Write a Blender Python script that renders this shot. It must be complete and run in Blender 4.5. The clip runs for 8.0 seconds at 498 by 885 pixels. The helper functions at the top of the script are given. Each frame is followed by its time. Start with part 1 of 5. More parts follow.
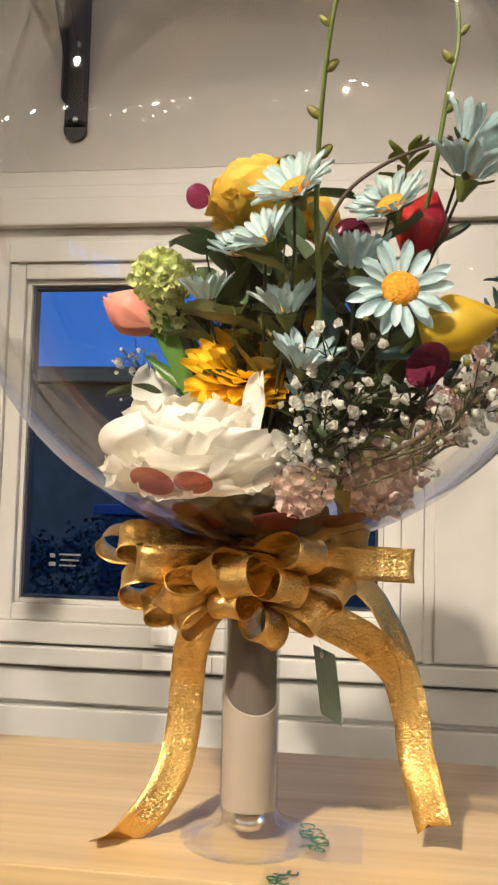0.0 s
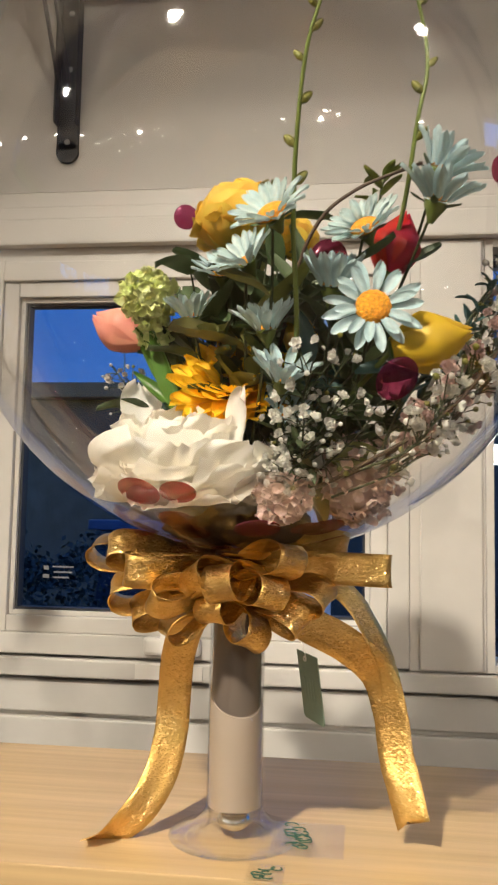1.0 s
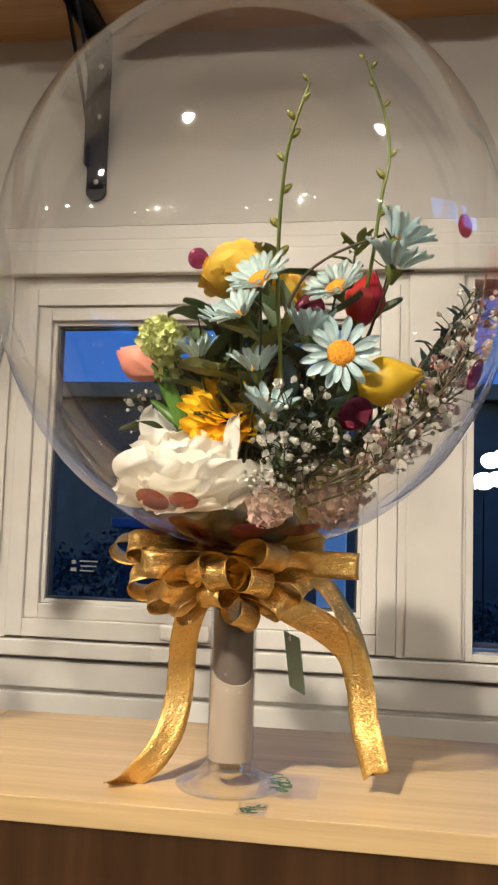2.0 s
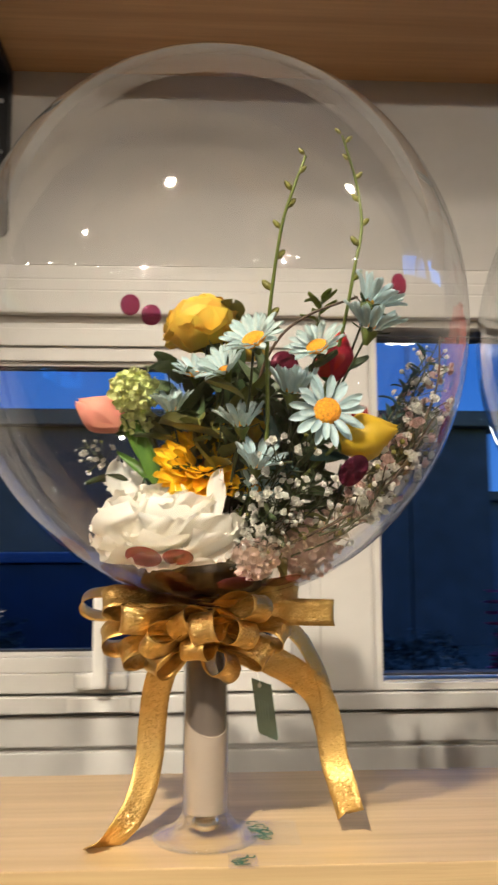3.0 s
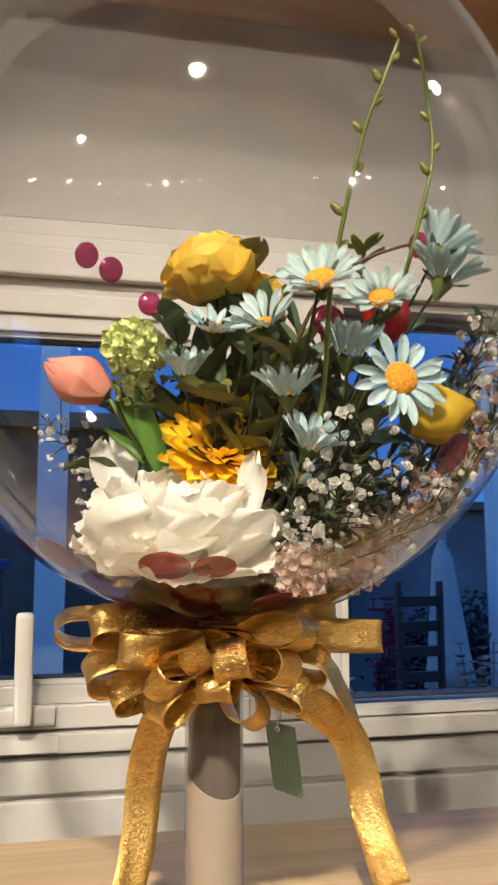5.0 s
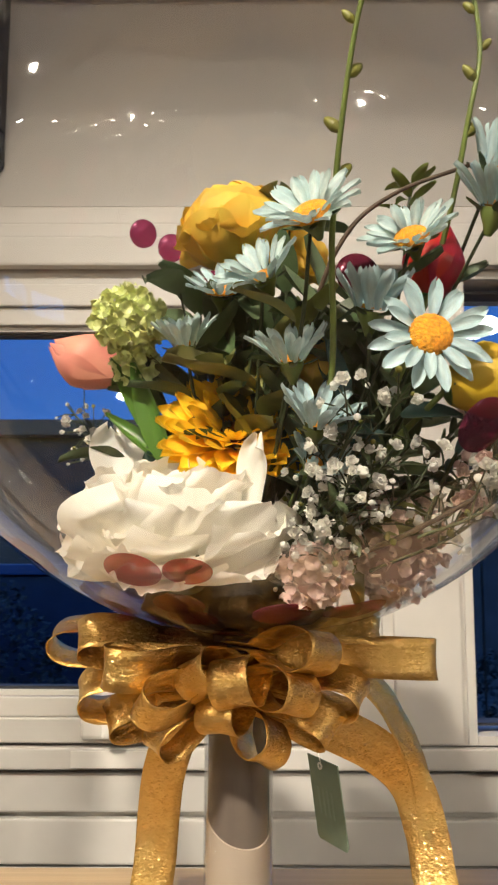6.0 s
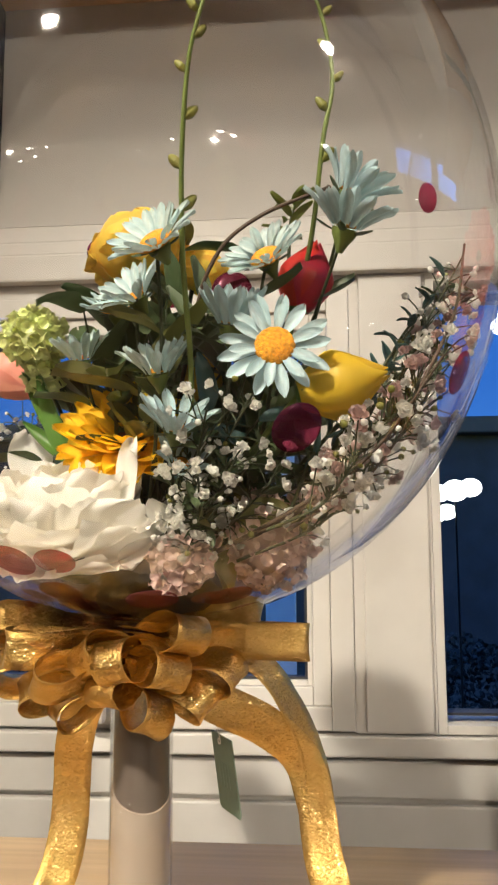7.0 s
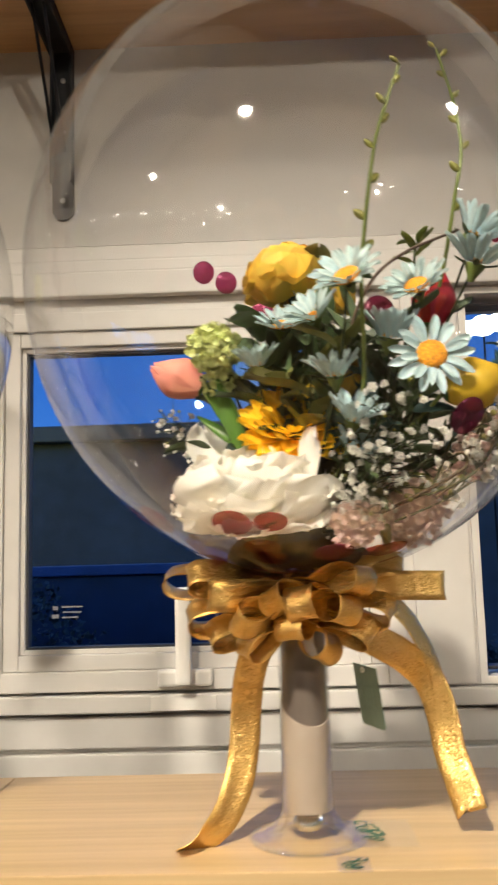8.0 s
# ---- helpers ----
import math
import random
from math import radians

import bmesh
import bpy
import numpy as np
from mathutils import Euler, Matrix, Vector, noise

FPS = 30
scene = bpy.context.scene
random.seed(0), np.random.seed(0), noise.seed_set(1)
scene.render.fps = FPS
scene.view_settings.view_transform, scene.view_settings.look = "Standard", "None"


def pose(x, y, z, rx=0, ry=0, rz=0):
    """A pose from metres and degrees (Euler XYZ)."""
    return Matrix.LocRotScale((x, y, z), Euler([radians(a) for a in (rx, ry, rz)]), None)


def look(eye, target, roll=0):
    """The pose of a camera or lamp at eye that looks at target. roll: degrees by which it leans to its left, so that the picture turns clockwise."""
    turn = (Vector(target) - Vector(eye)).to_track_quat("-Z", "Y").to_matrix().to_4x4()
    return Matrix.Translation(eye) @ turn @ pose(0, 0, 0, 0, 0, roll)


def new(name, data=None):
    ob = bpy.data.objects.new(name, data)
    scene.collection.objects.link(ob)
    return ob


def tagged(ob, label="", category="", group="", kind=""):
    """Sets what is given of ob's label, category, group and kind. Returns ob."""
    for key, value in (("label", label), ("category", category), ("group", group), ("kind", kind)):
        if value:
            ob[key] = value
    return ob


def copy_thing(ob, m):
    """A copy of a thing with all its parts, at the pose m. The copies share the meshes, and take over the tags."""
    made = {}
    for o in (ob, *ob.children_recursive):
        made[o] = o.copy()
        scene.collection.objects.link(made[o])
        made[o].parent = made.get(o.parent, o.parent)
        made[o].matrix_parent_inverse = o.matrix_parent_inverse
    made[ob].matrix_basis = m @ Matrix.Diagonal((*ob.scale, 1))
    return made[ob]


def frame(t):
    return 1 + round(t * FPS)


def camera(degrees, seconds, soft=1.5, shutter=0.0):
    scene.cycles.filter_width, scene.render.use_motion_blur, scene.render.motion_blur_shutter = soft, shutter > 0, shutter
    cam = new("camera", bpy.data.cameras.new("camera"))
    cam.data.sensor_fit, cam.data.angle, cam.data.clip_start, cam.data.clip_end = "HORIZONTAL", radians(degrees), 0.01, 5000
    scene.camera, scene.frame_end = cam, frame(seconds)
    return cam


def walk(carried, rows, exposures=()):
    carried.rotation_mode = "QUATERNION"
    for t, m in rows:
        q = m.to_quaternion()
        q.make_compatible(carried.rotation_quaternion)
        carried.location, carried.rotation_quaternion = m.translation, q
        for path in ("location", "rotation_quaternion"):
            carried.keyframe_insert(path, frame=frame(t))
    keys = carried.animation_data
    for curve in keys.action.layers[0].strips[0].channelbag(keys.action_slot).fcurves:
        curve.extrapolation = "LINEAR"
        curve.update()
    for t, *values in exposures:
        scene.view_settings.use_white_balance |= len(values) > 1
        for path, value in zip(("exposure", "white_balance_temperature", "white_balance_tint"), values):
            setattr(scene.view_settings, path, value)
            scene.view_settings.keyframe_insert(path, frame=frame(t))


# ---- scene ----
cam = camera(32.7, 8.0, soft=2.2, shutter=0.4)
PATH = [
    (0, (0.076, -0.61, 1.234), (-0.19, 1.367, 1.378), 1.5),
    (0.5, (0.07, -0.6, 1.235), (-0.184, 1.376, 1.414), 1.3),
    (1, (0.088, -0.633, 1.23), (-0.169, 1.343, 1.409), 1.1),
    (2.3, (0.131, -0.802, 1.239), (-0.186, 1.165, 1.413), 1.9),
    (2.5, (0.117, -0.821, 1.255), (-0.18, 1.151, 1.406), 1.7),
    (3, (-0.004, -0.784, 1.255), (0.106, 1.198, 1.494), -0.2),
    (3.5, (-0.153, -0.765, 1.265), (0.376, 1.145, 1.534), 0.1),
    (4, (-0.206, -0.754, 1.267), (0.369, 1.143, 1.53), 0.8),
    (4.2, (-0.199, -0.734, 1.262), (0.381, 1.161, 1.53), 0.7),
    (5.3, (-0.072, -0.565, 1.254), (0.267, 1.39, 1.507), -0.7),
    (5.5, (-0.047, -0.55, 1.257), (0.212, 1.417, 1.514), -1.0),
    (6, (0.009, -0.524, 1.252), (-0.003, 1.458, 1.521), 0.1),
    (6.5, (0.065, -0.529, 1.253), (-0.097, 1.447, 1.511), 0.5),
    (7, (0.124, -0.566, 1.247), (-0.061, 1.407, 1.516), -0.2),
    (7.5, (0.094, -0.626, 1.235), (-0.068, 1.35, 1.502), -0.7),
    (8, (-0.02, -0.71, 1.221), (-0.073, 1.271, 1.491), -1.6),
]
STOPS = [(0, 0.04), (0.5, -0.10), (1, -0.11), (2.5, -0.04), (3.5, -0.06), (4, -0.05), (5.5, -0.05), (6, -0.04), (7, 0.0), (7.5, 0.03), (8, 0.05)]
walk(cam, [(t, look(eye, target, roll)) for t, eye, target, roll in PATH], STOPS)

# ---- world and lights ----
world = bpy.data.worlds.new("dusk")
scene.world = world
world.use_nodes = True
wn = world.node_tree.nodes
sky = wn.new("ShaderNodeTexSky")
sky.sky_type = "NISHITA"
sky.sun_disc = False
sky.sun_elevation, sky.sun_rotation = radians(2.0), radians(200)
wn["Background"].inputs[1].default_value = 0.65
cool = wn.new("ShaderNodeVectorMath")
cool.operation = "MULTIPLY"
cool.inputs[1].default_value = (0.30, 0.75, 1.9)
world.node_tree.links.new(sky.outputs[0], cool.inputs[0])
world.node_tree.links.new(cool.outputs[0], wn["Background"].inputs[0])

WARM = (1.0, 0.915, 0.765)
CEILING = 2.75
# place on the ceiling, power, what the lamp is aimed at, width of its cone
LAMPS = [
    (-0.54, -1.43, 355.0, (-0.03, -0.05, 1.34), 41),
    (1.42, -0.77, 42.0, (0.34, 0.30, 1.86), 58),
    (-2.30, -1.60, 70.0, (-1.6, -0.6, 0.8), 130),
    (2.15, -4.50, 290.0, (0.7, 0.43, 1.9), 100),
    (-2.90, -5.20, 140.0, (-1.4, -2.2, 0.8), 140),
]
for lx, ly, watt, aim, cone in LAMPS:
    data = bpy.data.lights.new("downlight_lamp", "SPOT")
    data.energy, data.color, data.spot_size, data.spot_blend, data.shadow_soft_size = watt, WARM, radians(cone), 1.0, 0.05
    ob = new("downlight_lamp", data)
    ob.matrix_world = look((lx, ly, CEILING - 0.03), aim)

# ---- materials ----


def mat(name, base, rough=0.5, metal=0.0, vary=0.12, scale=60.0, bump=0.0, bump_scale=200.0, spread=0.0, sheen=0.0, through_light=0.0, stretch=(1, 1, 1), second=None, second_scale=6.0, coat=0.0):
    """A surface with a grain at two scales and, with spread, a tone of its own for each object."""
    m = bpy.data.materials.new(name)
    m.use_nodes = True
    nt = m.node_tree
    n, l = nt.nodes, nt.links
    bsdf = n["Principled BSDF"]
    bsdf.inputs["Roughness"].default_value, bsdf.inputs["Metallic"].default_value = rough, metal
    if coat:
        bsdf.inputs["Coat Weight"].default_value, bsdf.inputs["Coat Roughness"].default_value = coat, 0.15
    co = n.new("ShaderNodeTexCoord")
    mp = n.new("ShaderNodeMapping")
    mp.inputs["Scale"].default_value = stretch
    l.new(co.outputs["Object"], mp.inputs[0])
    fine = n.new("ShaderNodeTexNoise")
    fine.inputs["Scale"].default_value, fine.inputs["Detail"].default_value = scale, 5
    l.new(mp.outputs[0], fine.inputs["Vector"])
    coarse = n.new("ShaderNodeTexNoise")
    coarse.inputs["Scale"].default_value, coarse.inputs["Detail"].default_value = second_scale, 3
    l.new(mp.outputs[0], coarse.inputs["Vector"])
    ramp = n.new("ShaderNodeMix")
    ramp.data_type = "RGBA"
    other = second or [c * (1 - 2.2 * vary) for c in base]
    ramp.inputs[6].default_value, ramp.inputs[7].default_value = (*base, 1), (*other, 1)
    mr = n.new("ShaderNodeMapRange")
    mr.inputs["From Min"].default_value, mr.inputs["From Max"].default_value = 0.35, 0.7
    l.new(coarse.outputs[0], mr.inputs[0])
    l.new(mr.outputs[0], ramp.inputs[0])
    hsv = n.new("ShaderNodeHueSaturation")
    l.new(ramp.outputs[2], hsv.inputs["Color"])
    val = n.new("ShaderNodeMapRange")
    val.inputs["To Min"].default_value, val.inputs["To Max"].default_value = 1 - vary, 1 + vary
    val.inputs["From Min"].default_value, val.inputs["From Max"].default_value = 0.3, 0.7
    l.new(fine.outputs[0], val.inputs[0])
    if spread:
        info = n.new("ShaderNodeObjectInfo")
        rnd = n.new("ShaderNodeMapRange")
        rnd.inputs["To Min"].default_value, rnd.inputs["To Max"].default_value = 1 - spread, 1 + spread
        l.new(info.outputs["Random"], rnd.inputs[0])
        mul = n.new("ShaderNodeMath")
        mul.operation = "MULTIPLY"
        l.new(val.outputs[0], mul.inputs[0])
        l.new(rnd.outputs[0], mul.inputs[1])
        l.new(mul.outputs[0], hsv.inputs["Value"])
        hue = n.new("ShaderNodeMapRange")
        hue.inputs["To Min"].default_value, hue.inputs["To Max"].default_value = 0.5 - spread * 0.06, 0.5 + spread * 0.06
        l.new(info.outputs["Random"], hue.inputs[0])
        l.new(hue.outputs[0], hsv.inputs["Hue"])
    else:
        l.new(val.outputs[0], hsv.inputs["Value"])
    l.new(hsv.outputs[0], bsdf.inputs["Base Color"])
    if bump:
        tex = n.new("ShaderNodeTexNoise")
        tex.inputs["Scale"].default_value, tex.inputs["Detail"].default_value = bump_scale, 4
        l.new(mp.outputs[0], tex.inputs["Vector"])
        b = n.new("ShaderNodeBump")
        b.inputs["Strength"].default_value, b.inputs["Distance"].default_value = bump, 0.002
        l.new(tex.outputs[0], b.inputs["Height"])
        l.new(b.outputs[0], bsdf.inputs["Normal"])
    if through_light:
        tr = n.new("ShaderNodeBsdfTranslucent")
        l.new(hsv.outputs[0], tr.inputs["Color"])
        mix = n.new("ShaderNodeMixShader")
        mix.inputs[0].default_value = through_light
        l.new(bsdf.outputs[0], mix.inputs[1])
        l.new(tr.outputs[0], mix.inputs[2])
        l.new(mix.outputs[0], n["Material Output"].inputs[0])
    return m


def film_mat(name, tint, low, high, power, rough, wavy=0.0):
    """A clear thin film: see-through, with a gloss that grows to the rim."""
    m = bpy.data.materials.new(name)
    m.use_nodes = True
    n, l = m.node_tree.nodes, m.node_tree.links
    n.remove(n["Principled BSDF"])
    clear, gloss, mix = n.new("ShaderNodeBsdfTransparent"), n.new("ShaderNodeBsdfGlossy"), n.new("ShaderNodeMixShader")
    clear.inputs[0].default_value = (*tint, 1)
    gloss.inputs["Roughness"].default_value = rough
    lw = n.new("ShaderNodeLayerWeight")
    lw.inputs[0].default_value = 0.5
    pw, sc = n.new("ShaderNodeMath"), n.new("ShaderNodeMapRange")
    pw.operation = "POWER"
    pw.inputs[1].default_value = power
    l.new(lw.outputs["Facing"], pw.inputs[0])
    l.new(pw.outputs[0], sc.inputs[0])
    sc.inputs["To Min"].default_value, sc.inputs["To Max"].default_value = low, high
    l.new(sc.outputs[0], mix.inputs[0])
    l.new(clear.outputs[0], mix.inputs[1])
    l.new(gloss.outputs[0], mix.inputs[2])
    if wavy:
        co, tex, b = n.new("ShaderNodeTexCoord"), n.new("ShaderNodeTexNoise"), n.new("ShaderNodeBump")
        tex.inputs["Scale"].default_value = 9
        l.new(co.outputs["Object"], tex.inputs["Vector"])
        b.inputs["Strength"].default_value, b.inputs["Distance"].default_value = wavy, 0.004
        l.new(tex.outputs[0], b.inputs["Height"])
        l.new(b.outputs[0], gloss.inputs["Normal"])
    l.new(mix.outputs[0], n["Material Output"].inputs[0])
    return m


def glow_mat(name, colour, strength):
    m = bpy.data.materials.new(name)
    m.use_nodes = True
    b = m.node_tree.nodes["Principled BSDF"]
    b.inputs["Base Color"].default_value = (*colour, 1)
    b.inputs["Emission Color"].default_value = (*colour, 1)
    b.inputs["Emission Strength"].default_value = strength
    return m


def wood_mat(name, light, dark, along, rough=0.45):
    """Straight-grained wood: stretched noise along one axis, with finer pores."""
    m = mat(name, light, rough, vary=0.10, scale=14, second=dark, second_scale=3.0, stretch=along, bump=0.12, bump_scale=60)
    return m


def gold_mat():
    """Crinkled gold lame: rough metal with fine creases and small tilted facets that glint."""
    m = bpy.data.materials.new("gold_lame")
    m.use_nodes = True
    n, l = m.node_tree.nodes, m.node_tree.links
    b = n["Principled BSDF"]
    b.inputs["Metallic"].default_value = 1.0
    co = n.new("ShaderNodeTexCoord")
    warp = n.new("ShaderNodeMapping")
    warp.inputs["Scale"].default_value = (1.0, 1.0, 1.7)
    l.new(co.outputs["Object"], warp.inputs[0])
    crease, big, vor = n.new("ShaderNodeTexNoise"), n.new("ShaderNodeTexNoise"), n.new("ShaderNodeTexVoronoi")
    crease.inputs["Scale"].default_value, crease.inputs["Detail"].default_value, crease.inputs["Distortion"].default_value = 520, 4, 0.6
    big.inputs["Scale"].default_value = 45
    vor.inputs["Scale"].default_value = 620
    l.new(warp.outputs[0], crease.inputs["Vector"])
    l.new(co.outputs["Object"], big.inputs["Vector"])
    l.new(warp.outputs[0], vor.inputs["Vector"])
    bmp = n.new("ShaderNodeBump")
    bmp.inputs["Strength"].default_value, bmp.inputs["Distance"].default_value = 0.55, 0.0011
    l.new(crease.outputs[0], bmp.inputs["Height"])
    l.new(bmp.outputs[0], b.inputs["Normal"])
    sub, scl, sm, nz = (n.new("ShaderNodeVectorMath") for _ in range(4))
    sub.operation, scl.operation, sm.operation, nz.operation = "SUBTRACT", "SCALE", "ADD", "NORMALIZE"
    l.new(vor.outputs["Color"], sub.inputs[0])
    sub.inputs[1].default_value = (0.5, 0.5, 0.5)
    l.new(sub.outputs[0], scl.inputs[0])
    scl.inputs["Scale"].default_value = 1.05
    l.new(bmp.outputs[0], sm.inputs[0])
    l.new(scl.outputs[0], sm.inputs[1])
    l.new(sm.outputs[0], nz.inputs[0])
    spark = n.new("ShaderNodeBsdfGlossy")
    spark.inputs["Roughness"].default_value = 0.10
    l.new(nz.outputs[0], spark.inputs["Normal"])
    both = n.new("ShaderNodeMixShader")
    both.inputs[0].default_value = 0.45
    l.new(b.outputs[0], both.inputs[1])
    l.new(spark.outputs[0], both.inputs[2])
    l.new(both.outputs[0], n["Material Output"].inputs[0])
    mix = n.new("ShaderNodeMix")
    mix.data_type = "RGBA"
    mix.inputs[6].default_value, mix.inputs[7].default_value = (0.88, 0.55, 0.17, 1), (0.74, 0.43, 0.11, 1)
    l.new(big.outputs[0], mix.inputs[0])
    l.new(mix.outputs[2], b.inputs["Base Color"])
    spark.inputs["Color"].default_value = (1.0, 0.76, 0.34, 1)
    b.inputs["Roughness"].default_value = 0.36
    return m


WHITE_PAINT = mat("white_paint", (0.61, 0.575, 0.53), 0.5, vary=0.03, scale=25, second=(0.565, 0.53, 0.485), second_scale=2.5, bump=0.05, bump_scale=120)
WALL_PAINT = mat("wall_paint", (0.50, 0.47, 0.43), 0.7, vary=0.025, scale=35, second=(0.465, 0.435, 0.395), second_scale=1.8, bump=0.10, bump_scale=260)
CEIL_PAINT = mat("ceiling_paint", (0.78, 0.74, 0.66), 0.8, vary=0.02, scale=20)
GASKET = mat("gasket", (0.03, 0.03, 0.035), 0.6, vary=0.1)
OAK = wood_mat("light_oak", (0.54, 0.375, 0.195), (0.45, 0.30, 0.14), (0.35, 9, 9), 0.42)
OAK_SHELF = wood_mat("oak_shelf", (0.50, 0.29, 0.145), (0.41, 0.225, 0.10), (0.35, 9, 9), 0.5)
WALNUT = wood_mat("brown_veneer", (0.20, 0.095, 0.04), (0.12, 0.052, 0.022), (9, 9, 0.5), 0.5)
FLOOR_MAT = wood_mat("floor_wood", (0.30, 0.20, 0.12), (0.22, 0.14, 0.08), (0.5, 6, 6), 0.5)
BLACK_STEEL = mat("black_steel", (0.011, 0.011, 0.013), 0.58, vary=0.25, scale=150, bump=0.08, bump_scale=500)
STEEL = mat("screw_steel", (0.5, 0.5, 0.5), 0.35, 0.9)
HANDLE_MAT = mat("handle_plastic", (0.78, 0.74, 0.68), 0.35, vary=0.02)
FILM = film_mat("balloon_film", (0.985, 0.985, 0.985), 0.06, 0.85, 3.0, 0.03, 0.10)
ACRYLIC = film_mat("clear_acrylic", (0.98, 0.983, 0.983), 0.03, 0.7, 3.2, 0.02)
PANE = film_mat("window_glass", (0.92, 0.95, 0.97), 0.002, 0.8, 4.5, 0.02)
CLEAR_TAPE = film_mat("clear_label", (0.985, 0.988, 0.985), 0.012, 0.4, 4.5, 0.12)
SAND = mat("taupe_filling", (0.40, 0.315, 0.245), 0.5, vary=0.05, scale=40, second=(0.43, 0.345, 0.275))
CORE = mat("grey_core", (0.14, 0.108, 0.09), 0.22, vary=0.15, scale=30, second=(0.17, 0.135, 0.11), second_scale=15, stretch=(3, 3, 0.4))
SILVER = mat("silver", (0.75, 0.75, 0.75), 0.15, 1.0, vary=0.02)
GOLD = gold_mat()
TAG = mat("sage_card", (0.22, 0.30, 0.22), 0.55, vary=0.03, scale=200)
INK = mat("dark_green_ink", (0.02, 0.10, 0.06), 0.6)
IVORY = mat("ivory_petal", (0.97, 0.95, 0.885), 0.65, vary=0.03, scale=90, spread=0.03, second=(0.97, 0.92, 0.82), second_scale=12, bump=0.15, bump_scale=160, through_light=0.38, stretch=(1, 3, 1))
ORANGE = mat("orange_petal", (1.0, 0.72, 0.04), 0.55, vary=0.06, scale=120, spread=0.07, second=(1.0, 0.60, 0.02), second_scale=30, bump=0.2, bump_scale=260, through_light=0.30, stretch=(1, 4, 1))
PALE_BLUE = mat("pale_blue_petal", (0.51, 0.62, 0.61), 0.6, vary=0.14, scale=140, spread=0.12, second=(0.36, 0.52, 0.55), second_scale=40, bump=0.3, bump_scale=300, through_light=0.2, stretch=(1, 5, 1))
WHITE_BLUE = mat("white_blue_petal", (0.55, 0.63, 0.59), 0.6, vary=0.13, scale=140, spread=0.10, second=(0.36, 0.52, 0.53), second_scale=40, bump=0.3, bump_scale=300, through_light=0.2, stretch=(1, 5, 1))
DISC = mat("daisy_disc", (0.82, 0.36, 0.015), 0.75, vary=0.35, scale=420, second=(0.70, 0.24, 0.01), second_scale=90, bump=0.9, bump_scale=700)
DARK_DISC = mat("sunflower_disc", (0.16, 0.05, 0.015), 0.8, vary=0.4, scale=400, bump=0.9, bump_scale=700)
PINK = mat("pink_petal", (0.80, 0.27, 0.22), 0.5, vary=0.06, scale=70, spread=0.06, second=(0.85, 0.38, 0.26), second_scale=20, bump=0.15, bump_scale=180, through_light=0.2)
LIME = mat("lime_petal", (0.72, 0.76, 0.30), 0.65, vary=0.10, scale=120, spread=0.16, second=(0.78, 0.80, 0.42), second_scale=25, through_light=0.3)
YELLOW = mat("yellow_petal", (0.70, 0.45, 0.025), 0.5, vary=0.08, scale=60, spread=0.08, second=(0.58, 0.34, 0.015), second_scale=18, bump=0.2, bump_scale=160, through_light=0.2)
AMBER = mat("amber_petal", (0.72, 0.53, 0.06), 0.62, vary=0.10, scale=60, spread=0.08, second=(0.72, 0.36, 0.04), second_scale=30, bump=0.2, bump_scale=160, through_light=0.2)
RED = mat("red_petal", (0.50, 0.015, 0.02), 0.45, vary=0.15, scale=60, spread=0.15, second=(0.35, 0.008, 0.03), second_scale=25, through_light=0.15)
CORAL = mat("coral_petal", (0.72, 0.13, 0.14), 0.5, vary=0.1, scale=60, spread=0.12, second=(0.75, 0.2, 0.14), second_scale=25, through_light=0.2)
BLUSH = mat("blush_petal", (0.80, 0.62, 0.54), 0.65, vary=0.08, scale=90, spread=0.10, second=(0.76, 0.50, 0.44), second_scale=20, through_light=0.3)
LEAF = mat("dark_leaf", (0.075, 0.11, 0.042), 0.5, vary=0.25, scale=70, spread=0.25, second=(0.05, 0.08, 0.035), second_scale=18, bump=0.3, bump_scale=150, through_light=0.12)
OLIVE = mat("olive_leaf", (0.19, 0.18, 0.045), 0.5, vary=0.2, scale=60, spread=0.2, second=(0.09, 0.10, 0.03), through_light=0.15)
FRESH = mat("fresh_leaf", (0.10, 0.21, 0.03), 0.4, vary=0.12, scale=50, spread=0.1, second=(0.06, 0.14, 0.02), stretch=(1, 6, 1), bump=0.2, bump_scale=120, through_light=0.15)
BRIGHT_LEAF = mat("yellow_green_leaf", (0.17, 0.20, 0.03), 0.5, vary=0.2, scale=60, spread=0.3, second=(0.08, 0.11, 0.03), through_light=0.2)
BLUE_LEAF = mat("sea_green_leaf", (0.05, 0.12, 0.11), 0.5, vary=0.2, scale=60, spread=0.2, through_light=0.1)
STEM = mat("green_stem", (0.15, 0.19, 0.035), 0.5, vary=0.15, scale=80, second=(0.10, 0.13, 0.03))
DARK_STEM = mat("dark_stem", (0.045, 0.06, 0.02), 0.55, vary=0.2, scale=80)
TWIG = mat("brown_twig", (0.10, 0.06, 0.035), 0.7, vary=0.25, scale=120)
BREATH = mat("white_blossom", (0.90, 0.88, 0.82), 0.75, vary=0.05, scale=200, spread=0.08, through_light=0.4)
ROSY = mat("rosy_blossom", (0.66, 0.46, 0.42), 0.75, vary=0.08, scale=200, spread=0.2, through_light=0.2)
BUD = mat("olive_bud", (0.20, 0.19, 0.03), 0.5, vary=0.15, scale=100, spread=0.15)
FOAM = mat("dark_moss", (0.05, 0.045, 0.025), 0.9, vary=0.4, scale=150, bump=0.8, bump_scale=160)


